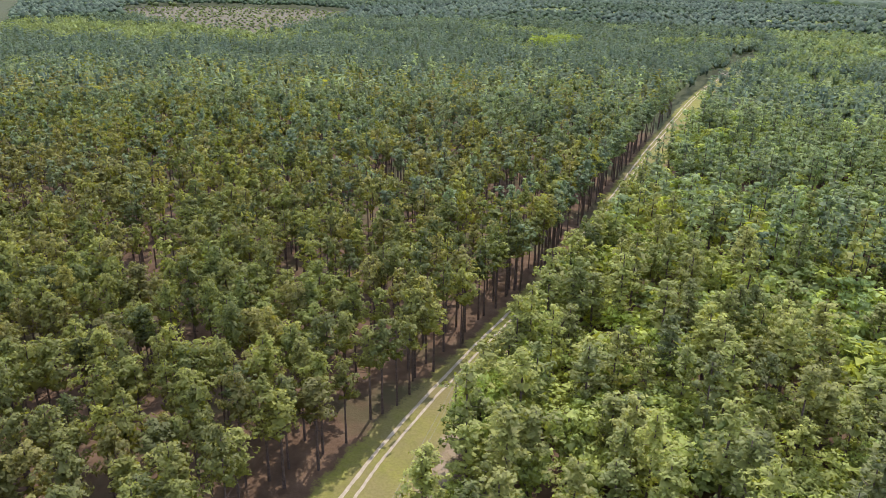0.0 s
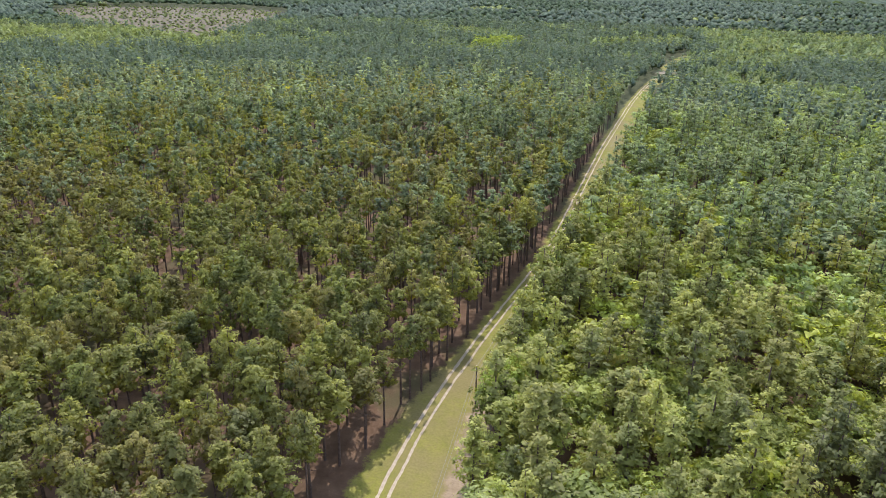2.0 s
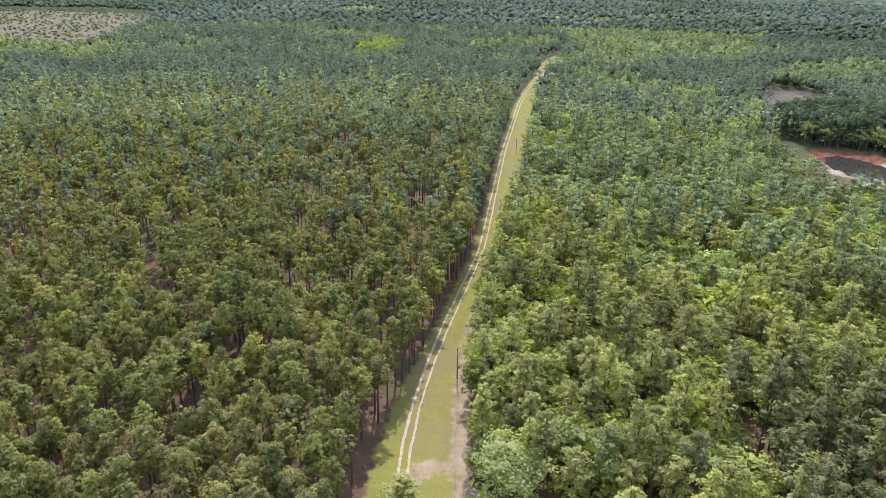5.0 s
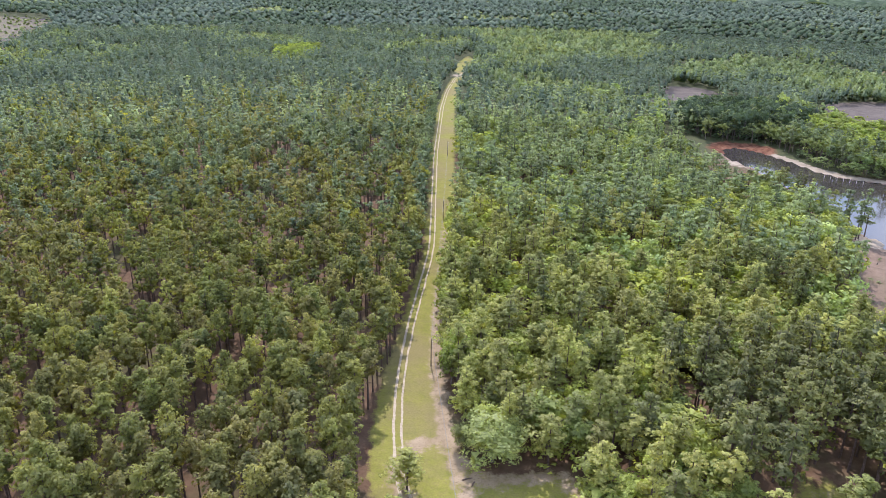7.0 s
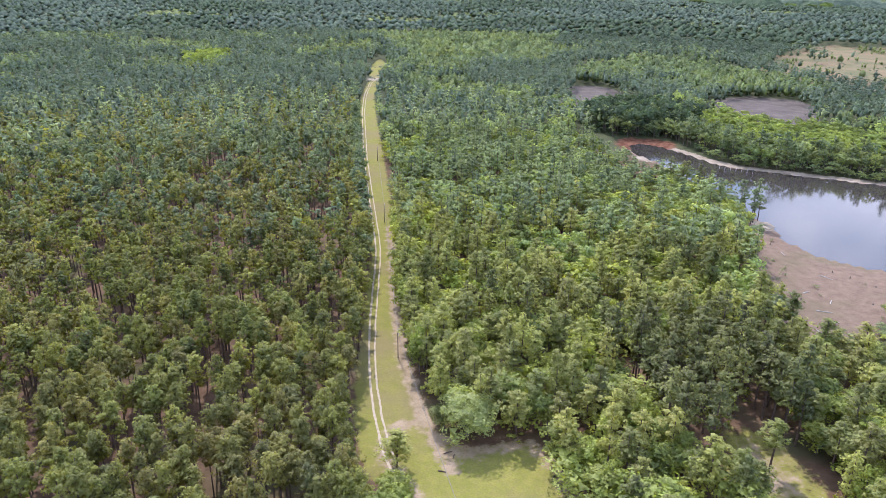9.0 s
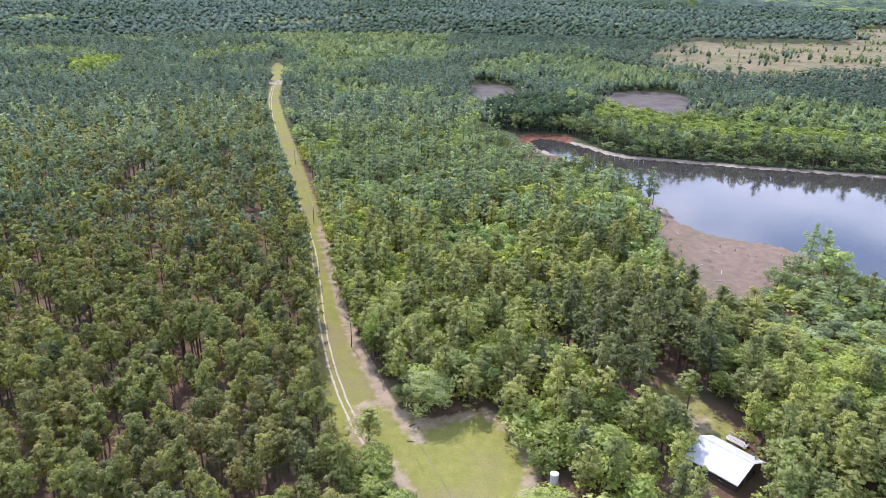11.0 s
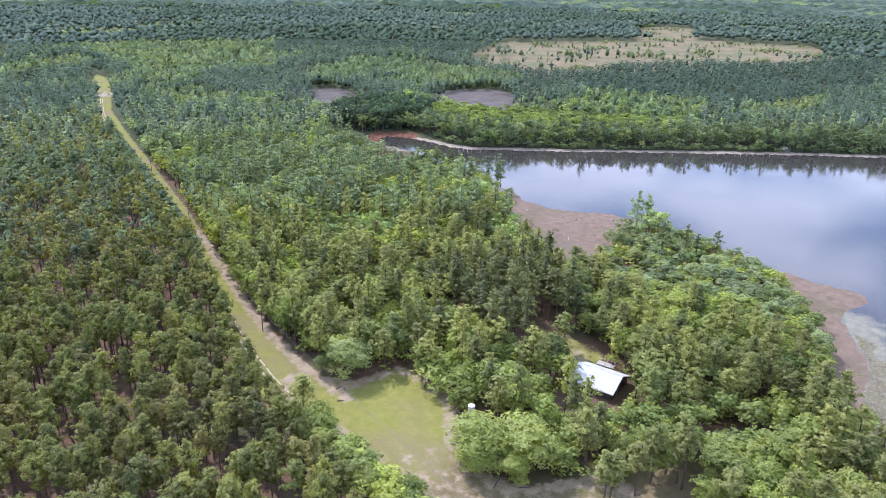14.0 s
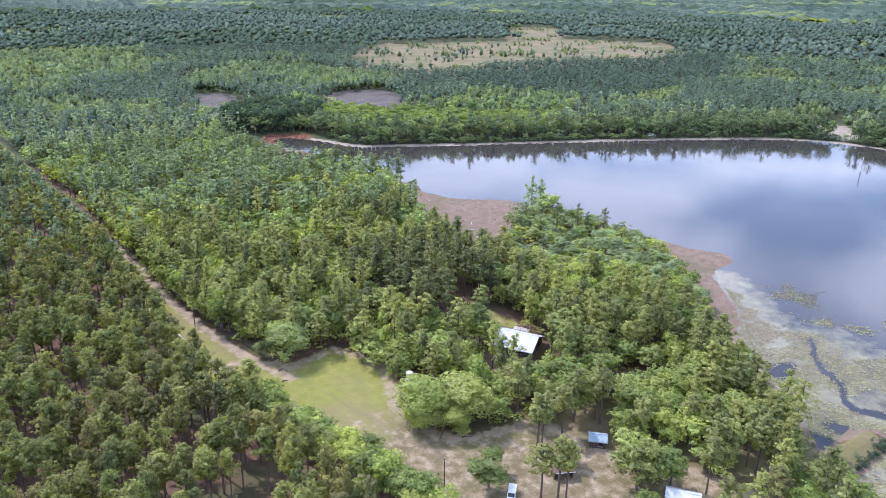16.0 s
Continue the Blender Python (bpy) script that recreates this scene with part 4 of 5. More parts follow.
x, y, d = x[keep], y[keep], d[keep]
P = placed(x, y, R, 0.8, 1.2, 0.7, 1.0)
P[:, 5] *= np.where(x < 340, 1.3, 1.4)
P[:, 4] *= 1.1
low = d > -8 + 3 * wavy(x, y, 12, 4)
P[:, 4] *= np.where(low, 0.85, 1.1)
P[:, 5] *= np.where(low, R.uniform(0.2, 0.6, len(x)), R.uniform(0.75, 1.1, len(x)))
pick = (R.uniform(0, 1, len(x)) < 0.45) & ~low
# Far-shore needles have the haze tint in their base colour.
stand("far_shore_pines", "pines along the far lake shore, tinted grey-green for haze", "woodland", P[pick] * np.array([1, 1, 1, 1, 1, 0.8]), WOOD_COARSE, PINE_MID_T, M_PINE_HAZE, M_BARK, 22)
fresh = (x < 350) & (R.uniform(0, 1, len(x)) < 0.7)
stand("far_shore_trees", "green broadleaf trees and brush along the far lake shore", "woodland", P[~pick & ~fresh], BROAD_COARSE, BROAD_MID_T, M_LEAFY, M_BARK_GREY, 23)
stand("far_shore_fresh_trees", "fresh green broadleaf trees along the far lake shore", "woodland", P[~pick & fresh], BROAD_COARSE, BROAD_MID_T, M_FRESH, M_BARK_GREY, 25)

x, y = scatter(71, 112, 200, 366, 450, 6.5)
keep = (np.hypot((x - 152) / 40, (y - 402) / 34) < 1) & ~open_ground(x, y) & (inside_distance(x, y, LAKE) < -3)
P = placed(x[keep], y[keep], R, 1.2, 1.7, 1.35, 1.7)
stand("inlet_grove", "tall deep green grove behind the lake inlet", "woodland", P, BROAD_MID, BROAD_MID_T, M_GROVE, M_BARK_GREY, 38)

x, y = scatter(72, 104, 210, 356, 450, 5.0)
keep = (np.hypot((x - 152) / 46, (y - 402) / 40) < 1) & ~open_ground(x, y) & (inside_distance(x, y, LAKE) < -3)
stand("grove_brush", "dark leafy brush at the grove's foot", "shrubs", placed(x[keep], y[keep], R, 0.55, 0.85, 0.3, 0.6), BRUSH, None, M_GROVE, M_BARK_GREY, 49)

x, y = scatter(61, -1150, 1250, 400, 1220, 8.0)
keep = (np.maximum.reduce([inside_distance(x, y, z) for z in (FIELD_A, FIELD_F)]) > 4) & (wavy(x, y, 34, 5) + 0.5 * wavy(x, y, 11, 2) + R.normal(0, 0.25, len(x)) > 0.55)
P = placed(x[keep], y[keep], R, 0.6, 1.0, 0.3, 0.75)
stand("field_scrub", "scattered scrub trees on the stubble field", "shrubs", P, BROAD_FAR, None, M_FRESH, M_BARK, 24)

x, y = scatter(62, -1150, -480, 620, 1220, 11.0)
keep = (inside_distance(x, y, FIELD_D) > -5) & (R.uniform(0, 1, len(x)) < 0.55 + 0.3 * wavy(x, y, 40, 3))
P = placed(x[keep], y[keep], R, 0.9, 1.5, 0.16, 0.4)
stand("old_field_scrub", "low yellow-green scrub filling an old field", "shrubs", P, BROAD_FAR, None, M_FRESH, M_BARK, 45)

# woods out to the horizon: single trees first, then a rough canopy
def far_patches(X, Y):
    """0 dark pine, 1 fresh broadleaf, 2 haze-tinted pine, 3 deep green for dark stands and painted cloud shade, in
    patches drawn out across the view.
    """
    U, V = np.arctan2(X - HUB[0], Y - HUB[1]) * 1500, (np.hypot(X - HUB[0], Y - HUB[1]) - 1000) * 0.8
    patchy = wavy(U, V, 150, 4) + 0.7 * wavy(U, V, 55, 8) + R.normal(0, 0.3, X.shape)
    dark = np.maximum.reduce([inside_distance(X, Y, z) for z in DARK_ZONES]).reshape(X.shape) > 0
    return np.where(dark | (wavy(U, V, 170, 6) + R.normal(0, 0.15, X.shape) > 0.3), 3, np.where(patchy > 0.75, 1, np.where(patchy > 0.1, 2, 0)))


fx, fy = scatter(52, -2150, 2300, -200, 2300, 15.0, 0.5)
D = np.hypot(fx - HUB[0], fy - HUB[1])
keep = (D > 1085) & (D < 2150) & in_wedge(fx, fy)
for poly in (FIELD_A, FIELD_F, FIELD_D):
    keep &= inside_distance(fx, fy, poly) < 0
fx, fy = fx[keep], fy[keep]
P = placed(fx, fy, R, 2.5, 3.6, 0.75, 1.05)
kind = far_patches(fx, fy)
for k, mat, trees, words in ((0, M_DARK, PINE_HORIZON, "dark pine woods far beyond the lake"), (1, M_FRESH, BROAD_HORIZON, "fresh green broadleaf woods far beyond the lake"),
                             (2, M_FAR, PINE_HORIZON, "pine woods far beyond the lake, tinted blue-green for haze"), (3, M_GROVE, PINE_HORIZON, "deep green woods far beyond the lake, some as painted cloud shade")):
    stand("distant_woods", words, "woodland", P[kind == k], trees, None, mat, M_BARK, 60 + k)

ang = np.radians(np.arange(-64, 80, 0.45))
rad = [2080.0]
while rad[-1] < 4700:
    rad.append(rad[-1] + 14 + (rad[-1] - 2080) * 0.02)
A, D = np.meshgrid(ang, np.array(rad))
A = A + R.normal(0, 0.0007, A.shape)
X, Y = HUB[0] + D * np.sin(A), HUB[1] + D * np.cos(A)
Z = 11 + 2.5 * wavy(X, Y, 60) + 1.5 * wavy(X, Y, 17, 5) + R.normal(0, 4.0, X.shape)
ny, nx = X.shape
i = (np.arange(ny - 1)[:, None] * nx + np.arange(nx - 1)[None, :]).ravel()
faces = np.stack([i, i + 1, i + nx + 1, i + nx], 1)
# Dark slots also paint in the self-shade that this thin sheet lacks.
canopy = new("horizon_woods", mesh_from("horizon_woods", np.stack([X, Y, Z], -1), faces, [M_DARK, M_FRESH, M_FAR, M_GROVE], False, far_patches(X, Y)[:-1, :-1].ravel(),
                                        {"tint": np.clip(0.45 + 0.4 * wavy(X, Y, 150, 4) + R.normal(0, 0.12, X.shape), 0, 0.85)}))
tagged(canopy, "woods reaching to the horizon, haze and shade in their colours", "woodland", kind="stuff")

# ---- buildings, poles, vehicles and small things ----


def part(name, bm, material, parent, label=""):
    me = bpy.data.meshes.new(name)
    bm.to_mesh(me)
    bm.free()
    me.materials.append(material)
    o = new(name, me)
    o.parent = parent
    if label:
        tagged(o, label)
    return o


def block(size, at=(0, 0, 0), turn=(0, 0, 0), bevel=0.0):
    bm = bmesh.new()
    bmesh.ops.create_cube(bm, size=1.0, matrix=pose(*at, *turn) @ Matrix.Diagonal((*size, 1)))
    if bevel:
        bmesh.ops.bevel(bm, geom=bm.edges[:], offset=bevel, segments=2, affect="EDGES")
    return bm


def drum(r0, r1, h, at=(0, 0, 0), turn=(0, 0, 0), sides=14):
    bm = bmesh.new()
    bmesh.ops.create_cone(bm, cap_ends=True, segments=sides, radius1=r0, radius2=r1, depth=h, matrix=pose(*at, *turn) @ pose(0, 0, h / 2))
    return bm


def prism(outline, length):
    """An outline in x and z, drawn out along y and centred on it."""
    bm = bmesh.new()
    a = [bm.verts.new((x, -length / 2, z)) for x, z in outline]
    b = [bm.verts.new((x, length / 2, z)) for x, z in outline]
    n = len(outline)
    bm.faces.new(a)
    bm.faces.new(b[::-1])
    for i in range(n):
        bm.faces.new((a[i], b[i], b[(i + 1) % n], a[(i + 1) % n]))
    bmesh.ops.recalc_face_normals(bm, faces=bm.faces[:])
    return bm


def thing(name, label, category, x, y, turn=0.0, z=None, group=""):
    top = new(name)
    top.matrix_world = pose(x, y, float(height(np.array([x]), np.array([y]))[0]) if z is None else z, 0, 0, turn)
    return tagged(top, label, category, group)


def tri_part(name, tris, material, parent, label=""):
    o = new(name, soup(name, tris, [material]))
    o.parent = parent
    if label:
        tagged(o, label)
    return o


M_WOOD = plain_material("weathered_grey_boards", rgb(0.13, 0.11, 0.09), rgb(0.25, 0.22, 0.19), 0.85, 0, 3)
M_POLE = plain_material("creosoted_pole_wood", rgb(0.05, 0.038, 0.03), rgb(0.11, 0.085, 0.065), 0.85, 0, 4)
M_DARKWALL = plain_material("dark_stained_boards", rgb(0.05, 0.04, 0.035), rgb(0.10, 0.08, 0.065), 0.8, 0, 3)
M_WHITE = plain_material("white_paint", rgb(0.70, 0.70, 0.69), rgb(0.82, 0.82, 0.81), 0.35, 0, 2)
M_GALV = plain_material("pale_blue_tin", rgb(0.22, 0.29, 0.34), rgb(0.36, 0.42, 0.47), 0.6, 0.1, 1.2)
M_RUST = plain_material("rusty_tin_roof", rgb(0.11, 0.07, 0.05), rgb(0.24, 0.17, 0.13), 0.8, 0.1, 1.0)
M_GLASS = plain_material("dark_window_glass", rgb(0.01, 0.012, 0.014), rgb(0.02, 0.022, 0.025), 0.06, 0, 2, 0.6)
M_RUBBER = plain_material("black_rubber", rgb(0.012, 0.012, 0.012), rgb(0.03, 0.03, 0.03), 0.8, 0, 8)
M_WIRE = plain_material("dull_aluminium_wire", rgb(0.18, 0.18, 0.18), rgb(0.28, 0.28, 0.28), 0.5, 0.6, 2)
M_STEEL = plain_material("galvanised_steel", rgb(0.55, 0.57, 0.6), rgb(0.72, 0.74, 0.77), 0.4, 0.4, 2)
M_LILY = leaf_material("lily_pads", rgb(0.125, 0.13, 0.05), rgb(0.225, 0.21, 0.085), rgb(0.19, 0.145, 0.085), 0.1, 0.04)
M_LAMP = plain_material("clear_lamp_glass", rgb(0.6, 0.6, 0.6), rgb(0.75, 0.75, 0.75), 0.15, 0, 2)


def utility_pole(x, y, tall=8.6):
    top = thing("utility_pole", "dark creosoted wooden utility pole standing on the grass verge", "utility pole", x, y, group="poles along the track")
    part("pole", drum(0.16, 0.11, tall, (0, 0, -0.3), sides=10), M_POLE, top)
    part("insulator", drum(0.05, 0.07, 0.2, (0, 0, tall - 0.3), sides=8), M_STEEL, top, "grey porcelain insulator")
    part("bracket", block((0.3, 0.05, 0.05), (0.15, 0, tall - 1.1)), M_STEEL, top)
    part("neutral_insulator", drum(0.05, 0.05, 0.12, (0.28, 0, tall - 1.16), sides=8), M_STEEL, top)
    return top


POLES = [(-38.0, 214), (-39.6, 97), (-27.0, -21), (-37.0, 318)]
for px, py in POLES:
    utility_pole(px, py)


def overhead_wire(a, b, za, zb, sag):
    s = np.linspace(0, 1, 15)
    pts = np.stack([a[0] + (b[0] - a[0]) * s, a[1] + (b[1] - a[1]) * s, za + (zb - za) * s - sag * 4 * s * (1 - s)], 1)
    ob = new("overhead_wire", soup("overhead_wire", tube(pts, np.full(15, 0.026), 4), [M_WIRE]))
    return tagged(ob, "thin slack aluminium power line between wooden poles", "power line", "power lines")


for a, b in ((POLES[3], POLES[0]), (POLES[0], POLES[1]), (POLES[1], POLES[2])):
    overhead_wire(a, b, 8.5, 8.5, 1.6)
    overhead_wire((a[0] + 0.28, a[1]), (b[0] + 0.28, b[1]), 7.4, 7.4, 1.7)


def gable_house(name, label, category, x, y, turn, wide, long, eave, ridge, wall, roof, over=0.6, seams=0, roof_label="", open_front=False):
    """Walls and a gable roof; the ridge runs along the thing's own y."""
    top = thing(name, label, category, x, y, turn)
    if open_front:
        part("back_wall", block((0.12, long, eave), (wide / 2 - 0.06, 0, eave / 2)), wall, top)
        for s in (-1, 1):
            part("side_wall", block((wide - 0.16, 0.12, eave), (-0.04, s * (long / 2 - 0.06), eave / 2)), wall, top)
        for k in range(3):
            part("post", block((0.16, 0.16, eave), (-wide / 2 + 0.1, (k - 1) * (long / 2 - 0.3), eave / 2)), wall, top)
    else:
        part("wall", prism([(-wide / 2, -0.2), (wide / 2, -0.2), (wide / 2, eave), (0, ridge - 0.1), (-wide / 2, eave)], long), wall, top)
        for s in (-1, 1):
            w = part("window", block((0.05, 1.1, 1.2), (s * (wide / 2 + 0.03), long * 0.2 * s, eave * 0.55)), M_GLASS, top, "dark window pane")
            part("window_frame", block((0.04, 1.3, 0.1), (s * (wide / 2 + 0.03), long * 0.2 * s, eave * 0.55 - 0.66)), M_WHITE, w)
        part("door", block((0.95, 0.06, 2.05), (-wide * 0.15, -long / 2 - 0.035, 1.02)), M_WOOD, top)
        part("gable_window", block((1.0, 0.06, 1.0), (wide * 0.2, -long / 2 - 0.035, 1.5)), M_GLASS, top)
    slope = math.atan2(ridge - eave, wide / 2)
    run = (wide / 2 + over) / math.cos(slope)
    for s in (-1, 1):
        mid = (s * (wide / 2 + over) / 2, 0, ridge - math.tan(slope) * (wide / 2 + over) / 2 + 0.08)
        r = part("roof_slope", block((run, long + 2 * over, 0.08), mid, (0, s * math.degrees(slope), 0)), roof, top, roof_label)
        for k in range(seams):
            yy = (k + 0.5) / seams * (long + 2 * over) - (long / 2 + over)
            part("seam", block((run, 0.05, 0.05), (mid[0], yy, mid[2] + 0.06), (0, s * math.degrees(slope), 0)), roof, r)
        part("fascia", block((0.05, long + 2 * over, 0.2), (s * (wide / 2 + over + 0.03), 0, ridge - math.tan(slope) * (wide / 2 + over) - 0.02)), M_WHITE if open_front else roof, top)
    part("ridge_cap", block((0.4, long + 2 * over, 0.06), (0, 0, ridge + 0.13), bevel=0.02), roof, top)
    return top


# ridge line of the cabin runs from north-west to south-east
gable_house("lake_cabin", "dark cabin under a broad white metal gable roof among trees", "cabin", 37.3, 17.2, 24.5, 11.6, 12.6, 2.7, 5.3, M_DARKWALL, M_ROOF, 0.7, 16, "weathered white metal roofing")
gable_house("tin_shed", "small shed with a pale blue tin roof", "shed", 15.4, -33.2, 40, 3.6, 4.2, 2.2, 3.1, M_DARKWALL, M_GALV, 0.35, 6, "pale blue tin roofing")
gable_house("pole_barn", "open-fronted shed with rusty roof and white fascia", "shed", -1.2, -35.4, 58, 3.6, 4.8, 2.3, 3.0, M_DARKWALL, M_RUST, 0.4, 6, "rusty dark tin roofing", True)
gable_house("white_outbuilding", "white-roofed outbuilding at the edge of the yard", "outbuilding", 11.5, -61.0, 30, 6.0, 7.0, 2.6, 4.3, M_WOOD, M_ROOF, 0.5, 9, "white metal roofing")
gable_house("lake_pavilion", "small white-roofed pavilion on the far shore", "pavilion", 357, 188, -35, 4.0, 6.5, 2.1, 3.0, M_WOOD, M_ROOF, 0.5, 0, "white metal roofing", True)

# plank deck behind the cabin
deck = thing("plank_deck", "bleached plank walkway with rails beside the cabin", "deck", 46.5, 24.5, 24.5)
for k in range(9):
    part("plank", block((2.4, 0.55, 0.06), (0, (k - 4) * 0.62, 0.55)), M_SNAG, deck)
for s in (-1, 1):
    for k in range(3):
        part("post", block((0.1, 0.1, 1.5), (s * 1.15, (k - 1) * 2.5, 0.75)), M_SNAG, deck)
    part("rail", block((0.08, 5.4, 0.08), (s * 1.15, 0, 1.5)), M_SNAG, deck)

# upright water tank
tank = thing("water_tank", "upright pale galvanised tank with a conical lid on a stand", "water tank", -5.6, 20.2)
part("shell", drum(0.95, 0.95, 2.3, (0, 0, 2.6), sides=20), M_STEEL, tank)
part("lid", drum(1.0, 0.15, 0.5, (0, 0, 4.9), sides=20), M_WHITE, tank, "white conical lid")
part("platform", block((2.2, 2.2, 0.12), (0, 0, 2.52)), M_WOOD, tank)
for sx in (-1, 1):
    for sy in (-1, 1):
        part("leg", block((0.14, 0.14, 2.7), (sx * 0.9, sy * 0.9, 1.15)), M_WOOD, tank)


def road_vehicle(name, label, category, x, y, turn, outline, wide, paint, glass_bits, wheels, radius=0.34):
    top = thing(name, label, category, x, y, turn)
    bm = prism([(a, b) for a, b in outline], wide)
    bmesh.ops.bevel(bm, geom=bm.edges[:], offset=0.06, segments=2, affect="EDGES")
    part("body", bm, paint, top)
    for nm, size, at, tn in glass_bits:
        part(nm, block(size, at, tn), M_GLASS, top, "dark tinted glass")
    for wx in wheels:
        for s in (-1, 1):
            w = part("wheel", drum(radius, radius, 0.22, (wx, s * (wide / 2 - 0.02) + (0.0 if s < 0 else 0.0), radius), (90, 0, 0), 16), M_RUBBER, top)
            part("rim", drum(radius * 0.55, radius * 0.5, 0.04, (wx, s * (wide / 2 + (0.02 if s > 0 else -0.24)), radius), (90, 0, 0), 12), M_STEEL, w)
    front = max(a for a, b in outline)
    for s in (-1, 1):
        part("headlight", block((0.06, 0.3, 0.16), (front + 0.01, s * (wide / 2 - 0.25), 0.75), bevel=0.02), M_LAMP, top)
    return top


VAN = [(-2.4, 0.35), (2.4, 0.35), (2.45, 0.95), (1.75, 1.15), (1.1, 1.95), (-2.3, 2.0), (-2.42, 1.1)]
road_vehicle("white_van", "white passenger van parked on the sandy yard", "van", -16.6, -33.4, 218, VAN, 1.9, M_WHITE,
             [("windshield", (0.05, 1.55, 0.9), (1.46, 0, 1.58), (0, -39, 0)), ("side_window", (2.4, 0.04, 0.5), (-0.6, 0.96, 1.5), (0, 0, 0)),
              ("side_window", (2.4, 0.04, 0.5), (-0.6, -0.96, 1.5), (0, 0, 0)), ("rear_window", (0.04, 1.4, 0.5), (-2.4, 0, 1.5), (0, -5, 0))], (-1.5, 1.55))
CAR = [(-2.2, 0.3), (2.2, 0.3), (2.2, 0.8), (1.1, 0.95), (0.5, 1.45), (-1.3, 1.48), (-2.2, 0.95)]
road_vehicle("parked_car", "white car parked on bare sand beyond the lake", "car", 506, 138, 30, CAR, 1.8, M_WHITE,
             [("windshield", (0.05, 1.4, 0.65), (0.84, 0, 1.22), (0, -50, 0)), ("side_window", (1.6, 0.04, 0.35), (-0.4, 0.91, 1.2), (0, 0, 0)),
              ("side_window", (1.6, 0.04, 0.35), (-0.4, -0.91, 1.2), (0, 0, 0))], (-1.4, 1.4), 0.32)
CAMPER = [(-3.0, 0.45), (3.0, 0.45), (3.1, 1.3), (2.7, 2.6), (-2.9, 2.65), (-3.05, 1.2)]
camper = road_vehicle("camper_trailer", "white camper trailer half hidden under willows", "camper", 2.6, -1.6, -20, CAMPER, 2.3, M_WHITE,
                      [("side_window", (1.2, 0.04, 0.6), (-1.2, -1.16, 1.7), (0, 0, 0)), ("side_window", (0.9, 0.04, 0.6), (1.5, -1.16, 1.7), (0, 0, 0))], (-0.4, 0.4))
part("tow_bar", block((1.2, 0.1, 0.08), (3.6, 0, 0.5)), M_STEEL, camper)
part("roof_vent", block((0.5, 0.5, 0.15), (-0.8, 0, 2.7), bevel=0.03), M_STEEL, camper)

# single trees of the clearing, yard and shore
W = np.random.default_rng(77)


def special_tree(name, label, category, x, y, crown, trunk, leaf, bark, wide, tall, group=""):
    top = new(name)
    z = float(height(np.array([x]), np.array([y]))[0]) - 0.05
    top.matrix_world = Matrix.LocRotScale((x, y, z), Euler((0, 0, W.uniform(0, 6.28))), (wide, wide, tall))
    tagged(top, label, category, group)
    for nm, t, m in (("trunk", trunk, bark), ("crown", crown, leaf)):
        o = new(nm, soup(nm, t, [m]))
        o.parent = top


M_WILLOW = leaf_material("willow_leaves", rgb(0.42, 0.48, 0.115), rgb(0.45, 0.50, 0.13), rgb(0.42, 0.47, 0.13), 0.5)
M_GREYLEAF = leaf_material("grey_green_oak_leaves", rgb(0.264, 0.307, 0.103), rgb(0.283, 0.326, 0.112), rgb(0.264, 0.298, 0.112), 0.48)
for x, y, w, t in ((-13.5, 4.5, 2.3, 1.2), (-4.5, -3.8, 2.35, 1.22), (-17.0, 1.5, 1.2, 0.75), (-10.0, -5.5, 1.2, 0.7)):
    special_tree("willow_tree", "broad pale green willow with drooping rounded crown", "willow", x, y,
                 broad_crown(W, 24, 560, 16, 0.19, 12, 3.4, 0.08), broad_trunk(W, 8, 12, 8), M_WILLOW, M_BARK_GREY, w, t, "willows by the clearing")
for x, y, w, t in ((-25.5, 58.5, 2.2, 1.15), (-30.5, 63.0, 1.0, 0.6)):
    special_tree("live_oak", "grey-green spreading oak at the clearing's edge", "oak", x, y,
                 broad_crown(W, 18, 380, 15, 0.19, 12, 3.6, 0.1), broad_trunk(W, 8, 12, 8), M_GREYLEAF, M_BARK_GREY, w, t, "oaks by the clearing")
for x, y, w, t in ((-32.8, 90.0, 1.25, 1.42), (-31.5, 97.0, 1.1, 1.15), (-29.5, 84.0, 1.0, 1.1)):
    special_tree("verge_tree", "tall pale yellow-green broadleaf tree at the track's verge", "tree", x, y,
                 broad_crown(W, 16, 190, 13, 0.26, 12, 3.4, 0.14), broad_trunk(W, 7, 12, 7), M_BRIGHT, M_BARK_GREY, w, t, "trees at the track's verge")
special_tree("lone_pine", "small lone pine standing on grass beside the track", "pine tree", -43.0, 48.6, pine_crown(W, 150, 15, 0.3, 0.24, 3.4), pine_trunk(W, 6, 18, 9), M_WOODS_PINE, M_BARK, 1.25, 0.56)
for k in range(34):
    s = k / 33
    special_tree("edge_tree", "dense leafy broadleaf tree along the drive", "tree", -46.0 + 9.0 * s + W.normal(0, 1.6), 35 - 69 * s + W.normal(0, 1.5),
                 broad_crown(W, 14, 170, 13, 0.27), broad_trunk(W, 6, 12, 6), M_BROAD, M_BARK_GREY, W.uniform(1.0, 1.5), W.uniform(0.7, 0.98), "leafy trees along the drive")
YARD_PINES = [(1.2, -24.9), (2.4, -25.4), (-11.7, -38.2), (-8.3, -40.5), (-7.2, -42), (18.4, -22.6), (19.9, -62.2), (27.4, -59.4), (27.9, -61.5), (30.5, -61.4), (32.9, -73.3), (53.0, -60.0),
              (7.2, -11.8), (24, -40), (12, -24), (38, -52), (41, 38.5), (26.5, 27), (23, -28), (36, -66), (43.4, -57), (43, -70.7), (45, -69), (34, -48), (57, -55)]
